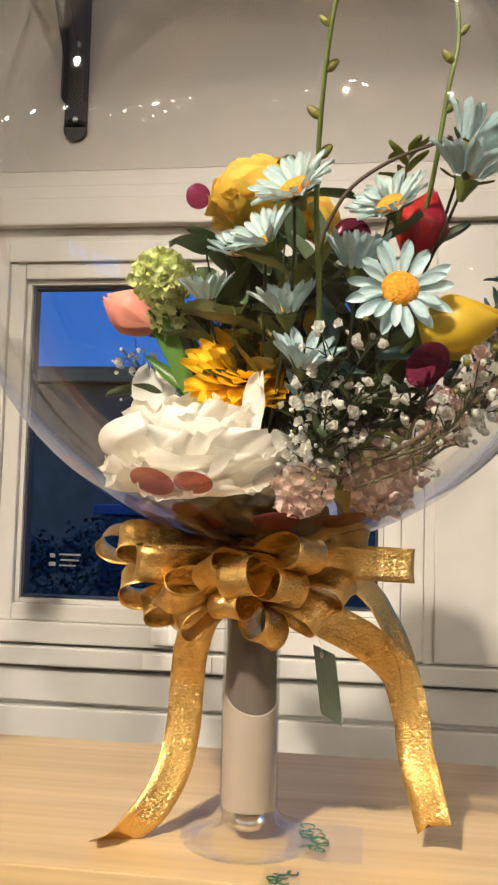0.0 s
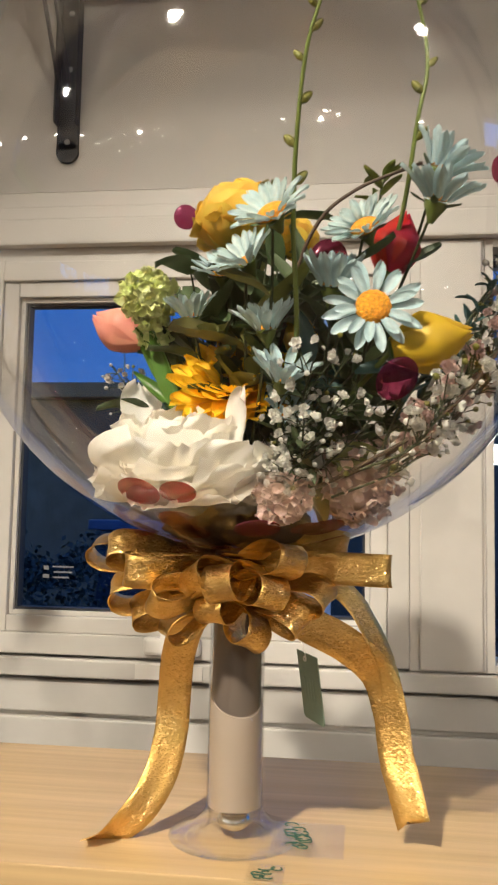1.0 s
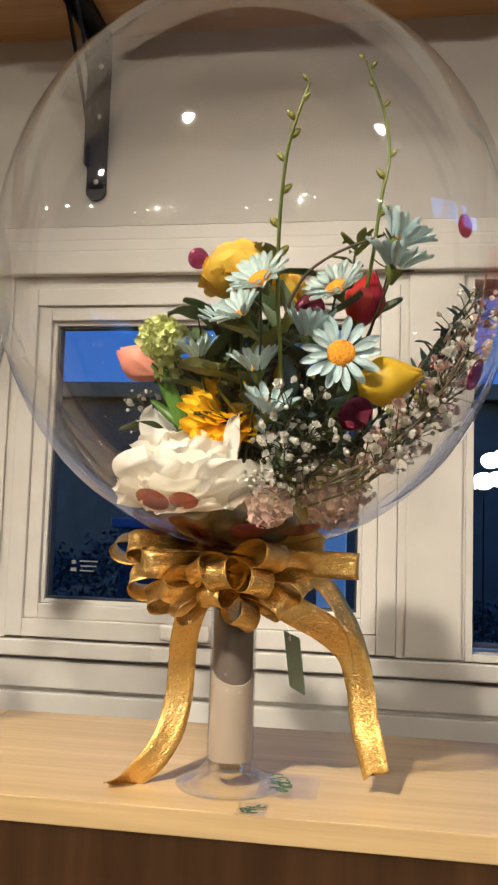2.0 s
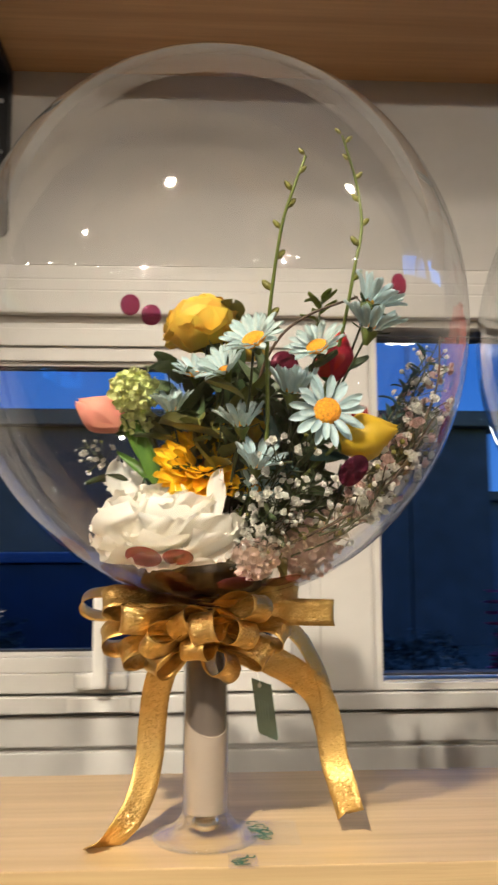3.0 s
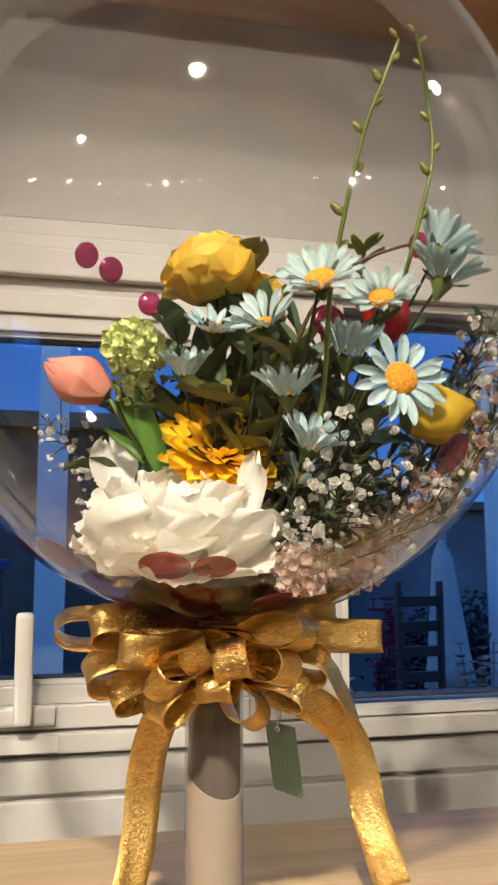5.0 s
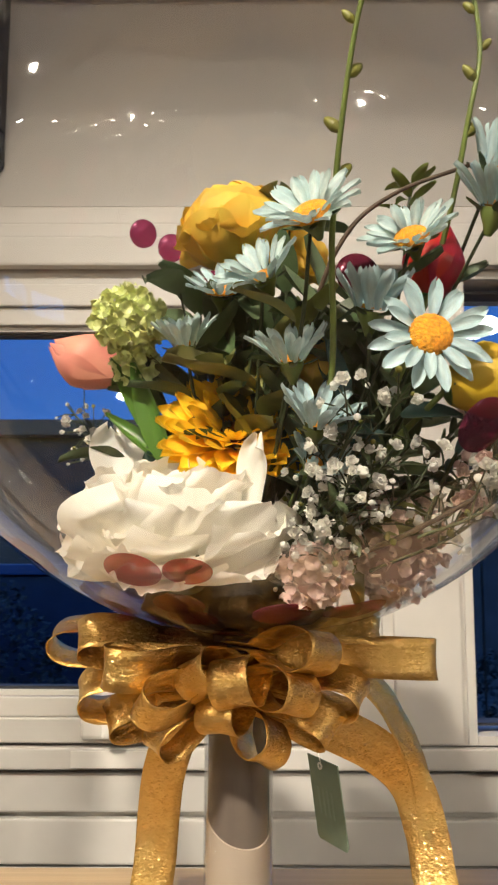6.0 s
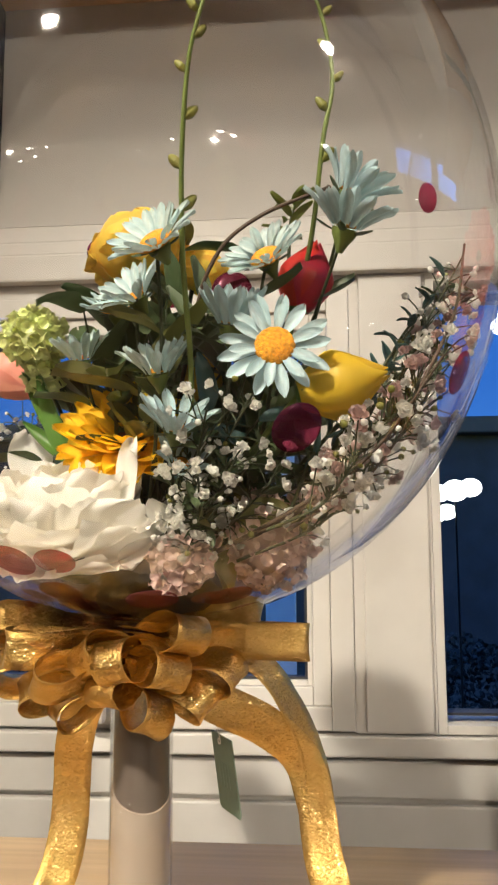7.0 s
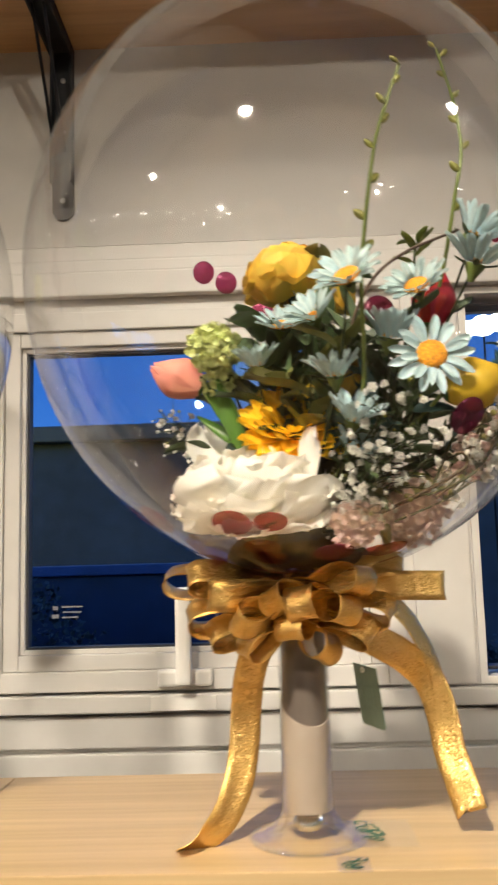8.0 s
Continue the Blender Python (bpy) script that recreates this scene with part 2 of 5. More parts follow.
def foil_mat(name, colour, clear):
    m = mat(name, colour, 0.22, 0.3, vary=0.15, scale=60, second_scale=50, spread=0.2, bump=0.35, bump_scale=120)
    n, l = m.node_tree.nodes, m.node_tree.links
    tr, mix = n.new("ShaderNodeBsdfTransparent"), n.new("ShaderNodeMixShader")
    tr.inputs[0].default_value = (*[min(1, c * 1.6 + 0.2) for c in colour], 1)
    mix.inputs[0].default_value = clear
    l.new(n["Principled BSDF"].outputs[0], mix.inputs[1])
    l.new(tr.outputs[0], mix.inputs[2])
    l.new(mix.outputs[0], n["Material Output"].inputs[0])
    return m


FOIL_PURPLE = foil_mat("purple_foil", (0.30, 0.04, 0.13), 0.72)
FOIL_PINK = foil_mat("pink_foil", (0.42, 0.06, 0.15), 0.5)
FOIL_RED = foil_mat("red_foil", (0.36, 0.05, 0.05), 0.70)
FOIL_WINE = foil_mat("wine_foil", (0.20, 0.018, 0.04), 0.4)
FOIL_CLEAR = foil_mat("pale_foil", (0.7, 0.6, 0.52), 0.80)

# ---- mesh helpers ----


def data_from(name, verts, faces, material, smooth=True):
    me = bpy.data.meshes.new(name)
    me.from_pydata([tuple(v) for v in verts], [], faces)
    me.materials.append(material)
    if smooth:
        me.polygons.foreach_set("use_smooth", [True] * len(me.polygons))
    me.update()
    return me


def hang(name, me, parent, m=None, label=""):
    """Links mesh data as one part under a thing or a part, at the local pose m."""
    ob = new(name, me)
    ob.parent = parent
    if m is not None:
        ob.matrix_basis = m
    return tagged(ob, label)


def part(name, bm, material, parent, label="", smooth=False):
    me = bpy.data.meshes.new(name)
    bmesh.ops.recalc_face_normals(bm, faces=bm.faces)
    bm.to_mesh(me)
    bm.free()
    me.materials.append(material)
    if smooth:
        me.polygons.foreach_set("use_smooth", [True] * len(me.polygons))
    ob = new(name, me)
    if parent:
        ob.parent = parent
    return tagged(ob, label)


def thing(name, m, label, category, group="", kind=""):
    ob = new(name)
    ob.empty_display_size = 0.02
    ob.matrix_basis = m
    return tagged(ob, label, category, group, kind)


def box(x0, x1, y0, y1, z0, z1, bevel=0.0, bm=None):
    bm = bm or bmesh.new()
    vs = bmesh.ops.create_cube(bm, size=1)["verts"]
    for v in vs:
        v.co = Vector(((x0 + x1) / 2 + v.co.x * (x1 - x0), (y0 + y1) / 2 + v.co.y * (y1 - y0), (z0 + z1) / 2 + v.co.z * (z1 - z0)))
    if bevel:
        es = list({e for v in vs for e in v.link_edges})
        bmesh.ops.bevel(bm, geom=es, offset=bevel, segments=2, affect="EDGES", profile=0.6)
    return bm


def lathe(profile, seg=48, cap=False):
    """Verts and faces of a profile of (radius, z) turned round z."""
    vs, fs = [], []
    for r, z in profile:
        for i in range(seg):
            a = math.tau * i / seg
            vs.append((r * math.cos(a), r * math.sin(a), z))
    for k in range(len(profile) - 1):
        for i in range(seg):
            j = (i + 1) % seg
            fs.append((k * seg + i, k * seg + j, (k + 1) * seg + j, (k + 1) * seg + i))
    if cap:
        k = len(vs)
        vs += vs[:seg] + vs[-seg:]
        fs += [tuple(reversed(range(k, k + seg))), tuple(range(k + seg, k + 2 * seg))]
    return vs, fs


def bend(points, steps=10):
    """A smooth run through a few points (Catmull-Rom)."""
    p = [Vector(q) for q in points]
    p = [2 * p[0] - p[1]] + p + [2 * p[-1] - p[-2]]
    out = []
    for i in range(1, len(p) - 2):
        for s in range(steps):
            t = s / steps
            a, b, c, d = p[i - 1 : i + 3]
            out.append(0.5 * (2 * b + (c - a) * t + (2 * a - 5 * b + 4 * c - d) * t * t + (3 * b - a - 3 * c + d) * t ** 3))
    return out + [p[-2]]


def tube(points, r0, r1, seg=6):
    """Verts and faces of a tapering round rod along points."""
    vs, fs = [], []
    side = Vector((0.3, 0.8, 0.5)).normalized()
    for i, q in enumerate(points):
        d = (points[min(i + 1, len(points) - 1)] - points[max(i - 1, 0)]).normalized()
        a = d.cross(side).normalized()
        b = d.cross(a)
        r = r0 + (r1 - r0) * i / max(1, len(points) - 1)
        vs += [q + r * (a * math.cos(math.tau * k / seg) + b * math.sin(math.tau * k / seg)) for k in range(seg)]
    for i in range(len(points) - 1):
        for k in range(seg):
            j = (k + 1) % seg
            fs.append((i * seg + k, i * seg + j, (i + 1) * seg + j, (i + 1) * seg + k))
    fs += [tuple(range(seg)), tuple(reversed(range((len(points) - 1) * seg, len(points) * seg)))]
    return vs, fs


def joined(*lots):
    vs, fs = [], []
    for v, f in lots:
        k = len(vs)
        vs += list(v)
        fs += [tuple(i + k for i in q) for q in f]
    return vs, fs


def petal(length, width, cup=0.2, curl=0.0, ruffle=0.0, tip=0.6, start=0.0, nl=7, nw=5, seed=0, notch=0.0, blunt=0.75, ragged=0.0):
    """A petal along +x, its face towards +z. tip: where it is widest; cup bends its sides up, curl its end."""
    vs, fs = [], []
    for i in range(nl + 1):
        u = i / nl
        w = width / 2 * (math.sin(math.pi * min(1, u ** (math.log(0.5) / math.log(tip)) * 0.94 + 0.05)) ** blunt)
        for j in range(nw + 1):
            v = 2 * j / nw - 1
            x = start + length * (u - notch * u * (1 - abs(v)) * (u > 0.85)) + ragged * length * u ** 4 * noise.noise(Vector((v * 3.1, seed * 2.7, 0.3)))
            z = cup * width * v * v * min(1, 3 * u) + curl * length * u * u
            z += ruffle * width * u * noise.noise(Vector((u * 2.2 + seed * 7.1, v * 1.9, seed * 3.3)))
            y = w * v + 0.3 * ruffle * width * u * noise.noise(Vector((u * 2 + 9, v, seed * 5.7)))
            vs.append((x, y, z))
    for i in range(nl):
        for j in range(nw):
            a = i * (nw + 1) + j
            fs.append((a, a + nw + 1, a + nw + 2, a + 1))
    return vs, fs


def wrap_petal(radius, height, arc, top=0.35, flare=0.0, seed=0, nl=8, nw=7, point=0.75):
    """A petal that wraps round the z axis like a cup's staves; top: how far its tip closes."""
    vs, fs = [], []
    for i in range(nl + 1):
        u = i / nl
        r = radius * (math.sin(math.pi * (0.10 + 0.62 * u)) ** 0.8) * (1 - top * max(0, u - 0.45) ** 1.3) + flare * u ** 3
        for j in range(nw + 1):
            v = 2 * j / nw - 1
            half = radians(arc / 2) * (0.55 + 0.45 * math.sin(math.pi * min(1, u * 0.9 + 0.1))) * (1 - point * max(0, u - 0.7) / 0.3)
            a = v * half
            rr = r * (1 + 0.05 * v * v + 0.06 * noise.noise(Vector((u * 2, v * 2, seed * 4.1))))
            vs.append((rr * math.cos(a), rr * math.sin(a), height * (u - 0.10 * v * v * u)))
    for i in range(nl):
        for j in range(nw):
            a = i * (nw + 1) + j
            fs.append((a, a + nw + 1, a + nw + 2, a + 1))
    return vs, fs


def dome_petal(radius, arc, low, high, seed=0, nl=10, nw=10, flare=0.0):
    """A petal that lies over a ball, from the angle low below its middle to high above it."""
    vs, fs = [], []
    for i in range(nl + 1):
        u = i / nl
        th = radians(low + (high - low) * u)
        half = radians(arc / 2) * (0.45 + 0.55 * math.sin(math.pi * (0.12 + 0.62 * u)))
        for j in range(nw + 1):
            v = 2 * j / nw - 1
            t2 = th - radians(16) * v * v * u
            rr = radius * (1 + 0.05 * u * v * v + flare * u ** 3 + 0.11 * u * noise.noise(Vector((u * 2.6, v * 2.6, seed * 4.1))))
            vs.append((rr * math.cos(t2) * math.cos(v * half), rr * math.cos(t2) * math.sin(v * half), 0.86 * (rr * math.sin(t2) + 0.7 * radius)))
    for i in range(nl):
        for j in range(nw):
            a = i * (nw + 1) + j
            fs.append((a, a + nw + 1, a + nw + 2, a + 1))
    return vs, fs


def frilled(length, width, cup, curl, seed, nl=16, nw=22):
    """A thin silk petal along +x with a crimped, uneven rim."""
    vs, fs = [], []
    for i in range(nl + 1):
        u = i / nl
        w = width / 2 * math.sin(math.pi * min(1, 0.08 + 0.80 * u ** 0.8)) ** 0.55
        for j in range(nw + 1):
            v = 2 * j / nw - 1
            rim = noise.noise(Vector((v * 2.4, seed * 2.7, 0.3))) * 0.12 + noise.noise(Vector((v * 7.5, seed * 1.9, 4.3))) * 0.035
            x = length * u * (1 - 0.16 * v * v) + rim * length * u ** 5
            z = cup * width * v * v * min(1, 2 * u) + curl * length * u * u
            z += width * (0.10 * u * noise.noise(Vector((u * 1.8 + seed * 7.1, v * 1.7, seed * 3.3))) + 0.055 * u ** 3 * noise.noise(Vector((u * 2.0, v * 4.6, seed * 5.3))) + 0.010 * u ** 4 * math.sin(v * 17 + seed))
            vs.append((x, w * v, z))
    for i in range(nl):
        for j in range(nw):
            a = i * (nw + 1) + j
            fs.append((a, a + nw + 1, a + nw + 2, a + 1))
    return vs, fs


def facing(loc, way, spin=0.0):
    """A pose at loc whose z axis points along way."""
    return Matrix.Translation(loc) @ Vector(way).to_track_quat("Z", "Y").to_matrix().to_4x4() @ Matrix.Rotation(radians(spin), 4, "Z")


def dome(r, h, seg=14, rings=5):
    prof = [(r * math.cos(k / rings * math.pi / 2) + 1e-5, h * math.sin(k / rings * math.pi / 2)) for k in range(rings + 1)]
    return lathe(prof, seg)


HEART = Vector((0.005, -0.005, 1.235))


def stem_to(flower, m, points, r=0.0016, material=None, name="stem"):
    """A stem from the flower's base through points to the foot of the bunch."""
    run = bend([m.translation, *points, HEART + Vector((random.uniform(-0.02, 0.02), random.uniform(-0.02, 0.02), 0))], 7)
    inv = m.inverted()
    vs, fs = tube([inv @ q for q in run], r * 0.8, r)
    return hang(name, data_from(name, vs, fs, material or DARK_STEM), flower)

# ---- the room ----


WY = 0.435
floor = part("floor", box(-5.6, 4, -8.2, 3, -0.05, 0), FLOOR_MAT, None)
tagged(floor, "brown wooden shop floor", "floor", kind="structure")
ceiling = part("ceiling", box(-5.6, 4, -8.2, WY + 0.16, CEILING, CEILING + 0.05), CEIL_PAINT, None)
tagged(ceiling, "cream painted ceiling with downlights", "ceiling", kind="structure")
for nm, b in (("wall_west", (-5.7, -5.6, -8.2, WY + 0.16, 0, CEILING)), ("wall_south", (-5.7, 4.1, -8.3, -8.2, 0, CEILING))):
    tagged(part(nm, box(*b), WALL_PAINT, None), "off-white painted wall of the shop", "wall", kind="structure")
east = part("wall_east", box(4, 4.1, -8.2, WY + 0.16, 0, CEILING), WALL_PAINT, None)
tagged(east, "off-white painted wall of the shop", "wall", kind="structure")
# a short side wall at the counter's end, with a high window in it
side = part("wall_side", box(1.55, 1.63, -0.95, WY, 0, 1.87), WALL_PAINT, None)
tagged(side, "off-white painted side wall with a high narrow window", "wall", kind="structure")
part("wall_strip", box(1.55, 1.63, -0.95, WY, 2.05, CEILING), WALL_PAINT, side)
for y0, y1 in ((-0.95, -0.34), (0.06, 0.13), (0.40, WY)):
    part("wall_strip", box(1.55, 1.63, y0, y1, 1.87, 2.05), WALL_PAINT, side)

# the window wall: two openings, boards below, plain wall above
LX0, LX1, LZ0, LZ1 = -0.414, 0.151, 1.052, 1.566
RX0, RX1, RZ0, RZ1 = 0.242, 1.20, 1.058, 1.577
north = thing("wall_north", Matrix(), "white painted window wall with boards below the sill", "wall", kind="structure")
D = 0.14
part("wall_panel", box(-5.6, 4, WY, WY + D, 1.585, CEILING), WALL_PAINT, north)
part("wall_panel", box(-5.6, LX0, WY, WY + D, 1.05, 1.585), WHITE_PAINT, north)
part("wall_panel", box(LX1, RX0, WY, WY + D, 1.05, 1.585), WHITE_PAINT, north)
part("wall_panel", box(LX0, LX1, WY, WY + D, LZ1 + 0.0028, 1.585), WHITE_PAINT, north)
part("wall_panel", box(RX1, 4, WY, WY + D, 1.05, 1.585), WHITE_PAINT, north)
part("wall_panel", box(-5.6, 4, WY + 0.012, WY + D, 0, 1.05), WHITE_PAINT, north)
# boards below the sill, with shadow gaps between them
for z0, z1, out in ((1.0255, 1.0485, 0.010), (0.9795, 1.0205, 0.0), (0.9265, 0.9735, 0.002), (0.8765, 0.9235, 0.0), (0.8265, 0.8735, 0.0), (0.7765, 0.8235, 0.0)):
    part("plank", box(-2.4, 1.5495, WY - out, WY + 0.0115, z0, z1, 0.0025), WHITE_PAINT, north)
# head trim above the windows
for z0, z1, out in ((1.586, 1.621, 0.018), (1.6215, 1.640, 0.010), (1.640, 1.663, 0.004)):
    tagged(part("trim", box(-2.4, 1.5495, WY - out, WY - 0.0005, z0, z1, 0.003), WHITE_PAINT, None), "white painted head trim above the windows", "trim", kind="structure")
# upright trim beside the opening sash
part("mullion_cover", box(LX1 + 0.012, RX0 - 0.004, WY - 0.006, WY - 0.0003, 1.052, 1.583, 0.002), WHITE_PAINT, north)
part("mullion_cover", box(LX0 - 0.09, LX0 - 0.012, WY - 0.006, WY - 0.0003, 1.052, 1.583, 0.002), WHITE_PAINT, north)


def border(x0, x1, z0, z1, w, y0, y1, material, name, parent, bevel=0.002):
    """Four bars round an opening, butted at the corners."""
    for b in ((x0, x0 + w, z0, z1), (x1 - w, x1, z0, z1), (x0 + w, x1 - w, z0, z0 + w), (x0 + w, x1 - w, z1 - w, z1)):
        part(name, box(b[0], b[1], y0, y1, b[2], b[3], bevel), material, parent)


win1 = thing("window_1", Matrix(), "white painted awning window with a lever handle, closed", "window", kind="structure")
border(LX0 + 0.0004, LX1 - 0.0004, LZ0 + 0.0004, LZ1 + 0.0024, 0.0265, WY - 0.004, WY + 0.05, WHITE_PAINT, "window_frame", win1)
border(LX0 + 0.0272, LX1 - 0.0272, LZ0 + 0.0272, LZ1 - 0.0245, 0.021, WY + 0.002, WY + 0.045, WHITE_PAINT, "sash", win1)
border(LX0 + 0.0484, LX1 - 0.0484, LZ0 + 0.0484, LZ1 - 0.0457, 0.006, WY + 0.010, WY + 0.040, WHITE_PAINT, "glazing_bead", win1, 0.001)
border(LX0 + 0.0545, LX1 - 0.0545, LZ0 + 0.0545, LZ1 - 0.0518, 0.003, WY + 0.016, WY + 0.034, GASKET, "gasket", win1, 0.0)
pane = part("pane", box(LX0 + 0.0552, LX1 - 0.0552, WY + 0.024, WY + 0.028, LZ0 + 0.0552, LZ1 - 0.0525), PANE, win1)
pane.visible_shadow = False
# small print stuck on the glass
STICKER = mat("white_print", (0.2, 0.2, 0.22), 0.6, vary=0.05)
for x0, x1, z in ((-0.313, -0.284, 1.161), (-0.311, -0.286, 1.154), (-0.312, -0.290, 1.147), (-0.325, -0.318, 1.158), (-0.326, -0.317, 1.147)):
    part("print_bar", box(x0, x1, WY + 0.0232, WY + 0.0238, z, z + 0.0022 + (0.003 if x1 < -0.316 else 0)), STICKER, pane)
# lever handle at the foot of the sash
HX = -0.142
plate = part("handle_base", box(HX - 0.036, HX + 0.036, WY - 0.016, WY + 0.002, 1.058, 1.080, 0.004), HANDLE_MAT, win1, "off-white handle plate")
part("handle_lever", box(HX - 0.010, HX + 0.010, WY - 0.036, WY - 0.018, 1.062, 1.186, 0.005), HANDLE_MAT, plate, "off-white upright lever")
part("latch", box(HX - 0.046, HX + 0.040, WY - 0.012, WY - 0.0105, 1.028, 1.046, 0.0004), HANDLE_MAT, win1)

win2 = thing("window_2", Matrix(), "large fixed window pane looking out at dusk", "window", kind="structure")
border(RX0 + 0.0004, RX1, RZ0 - 0.0076, RZ1 + 0.0076, 0.010, WY - 0.002, WY + 0.06, WHITE_PAINT, "window_frame", win2, 0.001)
border(RX0 + 0.0105, RX1 - 0.0085, RZ0 + 0.0095, RZ1 - 0.0105, 0.003, WY + 0.02, WY + 0.05, GASKET, "gasket", win2, 0.0)
pane = part("pane", box(RX0 + 0.012, RX1 - 0.010, WY + 0.035, WY + 0.039, RZ0 + 0.011, RZ1 - 0.012), PANE, win2)
pane.visible_shadow = False

# ---- outside ----
ground = part("ground", box(-60, 60, WY + 0.16, 80, -0.6, -0.5), mat("asphalt", (0.05, 0.05, 0.052), 0.8, vary=0.2, scale=4), None)
tagged(ground, "dark paved yard outside at dusk", "ground", kind="structure")


def backdrop_mat():
    """Evening sky, paler towards the skyline."""
    m = bpy.data.materials.new("evening_sky")
    m.use_nodes = True
    n, l = m.node_tree.nodes, m.node_tree.links
    b = n["Principled BSDF"]
    b.inputs["Base Color"].default_value = (0, 0, 0, 1)
    b.inputs["Roughness"].default_value = 1.0
    co, sep, mr, ramp = n.new("ShaderNodeTexCoord"), n.new("ShaderNodeSeparateXYZ"), n.new("ShaderNodeMapRange"), n.new("ShaderNodeValToRGB")
    l.new(co.outputs["Object"], sep.inputs[0])
    mr.inputs["From Min"].default_value, mr.inputs["From Max"].default_value = 0, 40
    l.new(sep.outputs[2], mr.inputs[0])
    l.new(mr.outputs[0], ramp.inputs[0])
    ramp.color_ramp.elements[0].color, ramp.color_ramp.elements[0].position = (0.055, 0.20, 0.60, 1), 0.1
    ramp.color_ramp.elements[1].color, ramp.color_ramp.elements[1].position = (0.025, 0.13, 0.48, 1), 0.4
    l.new(ramp.outputs[0], b.inputs["Emission Color"])
    b.inputs["Emission Strength"].default_value = 1.3
    return m


bd = part("backdrop", box(-90, 90, 70, 70.2, -1, 60), backdrop_mat(), None)
tagged(bd, "deep blue evening sky", "sky", kind="structure")


def build_outside():
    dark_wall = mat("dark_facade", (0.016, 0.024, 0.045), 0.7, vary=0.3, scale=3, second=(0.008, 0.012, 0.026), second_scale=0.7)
    pale = mat("pale_post", (0.80, 0.86, 0.92), 0.5, vary=0.05)
    roof = mat("roof_sheet", (0.035, 0.04, 0.05), 0.6, vary=0.15, scale=6)
    lit = glow_mat("street_lamp_glow", (1.0, 0.95, 0.85), 9.0)
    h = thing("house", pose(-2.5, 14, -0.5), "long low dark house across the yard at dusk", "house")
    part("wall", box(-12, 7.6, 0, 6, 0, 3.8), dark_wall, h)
    part("roof", box(-12.3, 7.9, -0.3, 6.3, 3.8, 4.08, 0.03), roof, h)
    # the blue haze of the dusk is painted into this facade's colour
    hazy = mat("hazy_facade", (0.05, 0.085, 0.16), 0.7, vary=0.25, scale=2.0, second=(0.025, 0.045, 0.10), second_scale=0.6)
    h = thing("house", pose(10.5, 17, -0.5), "low house further off, its facade tinted blue with dusk haze", "house")
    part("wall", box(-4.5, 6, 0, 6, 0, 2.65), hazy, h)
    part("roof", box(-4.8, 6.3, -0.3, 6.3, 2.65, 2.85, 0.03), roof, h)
    rnd = random.Random(5)
    leaves = mat("hedge_leaf", (0.012, 0.022, 0.028), 0.6, vary=0.3, scale=10, spread=0.2)
    for hx, hy, w, hh in ((-2.2, 5.0, 1.3, 2.1), (0.9, 5.6, 1.2, 1.5), (3.4, 5.0, 1.2, 1.9), (2.35, 4.5, 0.5, 1.75)):
        vs, fs = [], []
        for i in range(5200):
            q = Vector((rnd.gauss(0, 0.45) * w, rnd.gauss(0, 0.22), abs(rnd.gauss(0.5, 0.28)) * hh))
            edge = 0.75 + 0.2 * noise.noise(Vector((q.x * 2.2, hx, 0.5)))
            q.x, q.z = max(-edge * w, min(edge * w, q.x)), min(q.z, edge * hh * (1 - 0.3 * (q.x / w) ** 2) * rnd.uniform(0.85, 1.0))
            a = Vector((rnd.gauss(0, 1), rnd.gauss(0, 1), rnd.gauss(0, 1))).normalized() * 0.026
            b = a.cross(Vector((rnd.gauss(0, 1), rnd.gauss(0, 1), rnd.gauss(0, 1)))).normalized() * 0.015
            k = len(vs)
            vs += [q - a, q + b, q + a, q - b]
            fs.append((k, k + 1, k + 2, k + 3))
        s = thing("shrub", pose(hx, hy, -0.5), "dark leafy shrub outside the window", "shrub")
        hang("crown", data_from("crown", vs, fs, leaves, False), s)
        hang("trunk", data_from("trunk", *tube(bend([(0, 0, 0), (0.03, 0, 0.3), (0, 0, 0.7)]), 0.04, 0.02), TWIG), s)
    for px, py, w in ((2.40, 3.9, 0.115), (-0.13, 3.9, 0.15)):
        p = thing("porch_post", pose(px, py, -0.5), "pale porch post in blue evening light", "post", "porch posts")
        part("shaft", box(-w / 2, w / 2, -w / 2, w / 2, 0, 3.4, 0.006), pale, p)
        part("base", box(-w * 0.7, w * 0.7, -w * 0.7, w * 0.7, 0, 0.08, 0.005), pale, p)
    bx = thing("meter_box", pose(2.66, 3.95, 0.80), "pale blue framed box on a stand outside", "box")
    border(-0.12, 0.12, -0.16, 0.16, 0.03, -0.03, 0.03, pale, "frame", bx)
    part("panel", box(-0.088, 0.088, -0.01, 0.02, -0.128, 0.128), mat("blue_panel", (0.10, 0.22, 0.42), 0.4, vary=0.1), bx)
    part("stand", box(-0.02, 0.02, -0.02, 0.02, -1.30, -0.162), pale, bx)
    for lx, ly, lz, k in ((0.79, 4.0, 1.595, 0.42), (0.69, 4.1, 1.475, 0.36), (0.81, 2.5, 2.085, 0.30)):
        s = thing("street_lamp", pose(lx, ly, -0.5), "lit white globes on a thin dark post", "lamp", "yard lamps")
        hang("post", data_from("post", *tube([Vector((0, 0, 0)), Vector((0, 0, lz / 2)), Vector((0, 0, lz + 0.5 - 0.1 * k))], 0.02 * k, 0.012 * k), BLACK_STEEL), s)
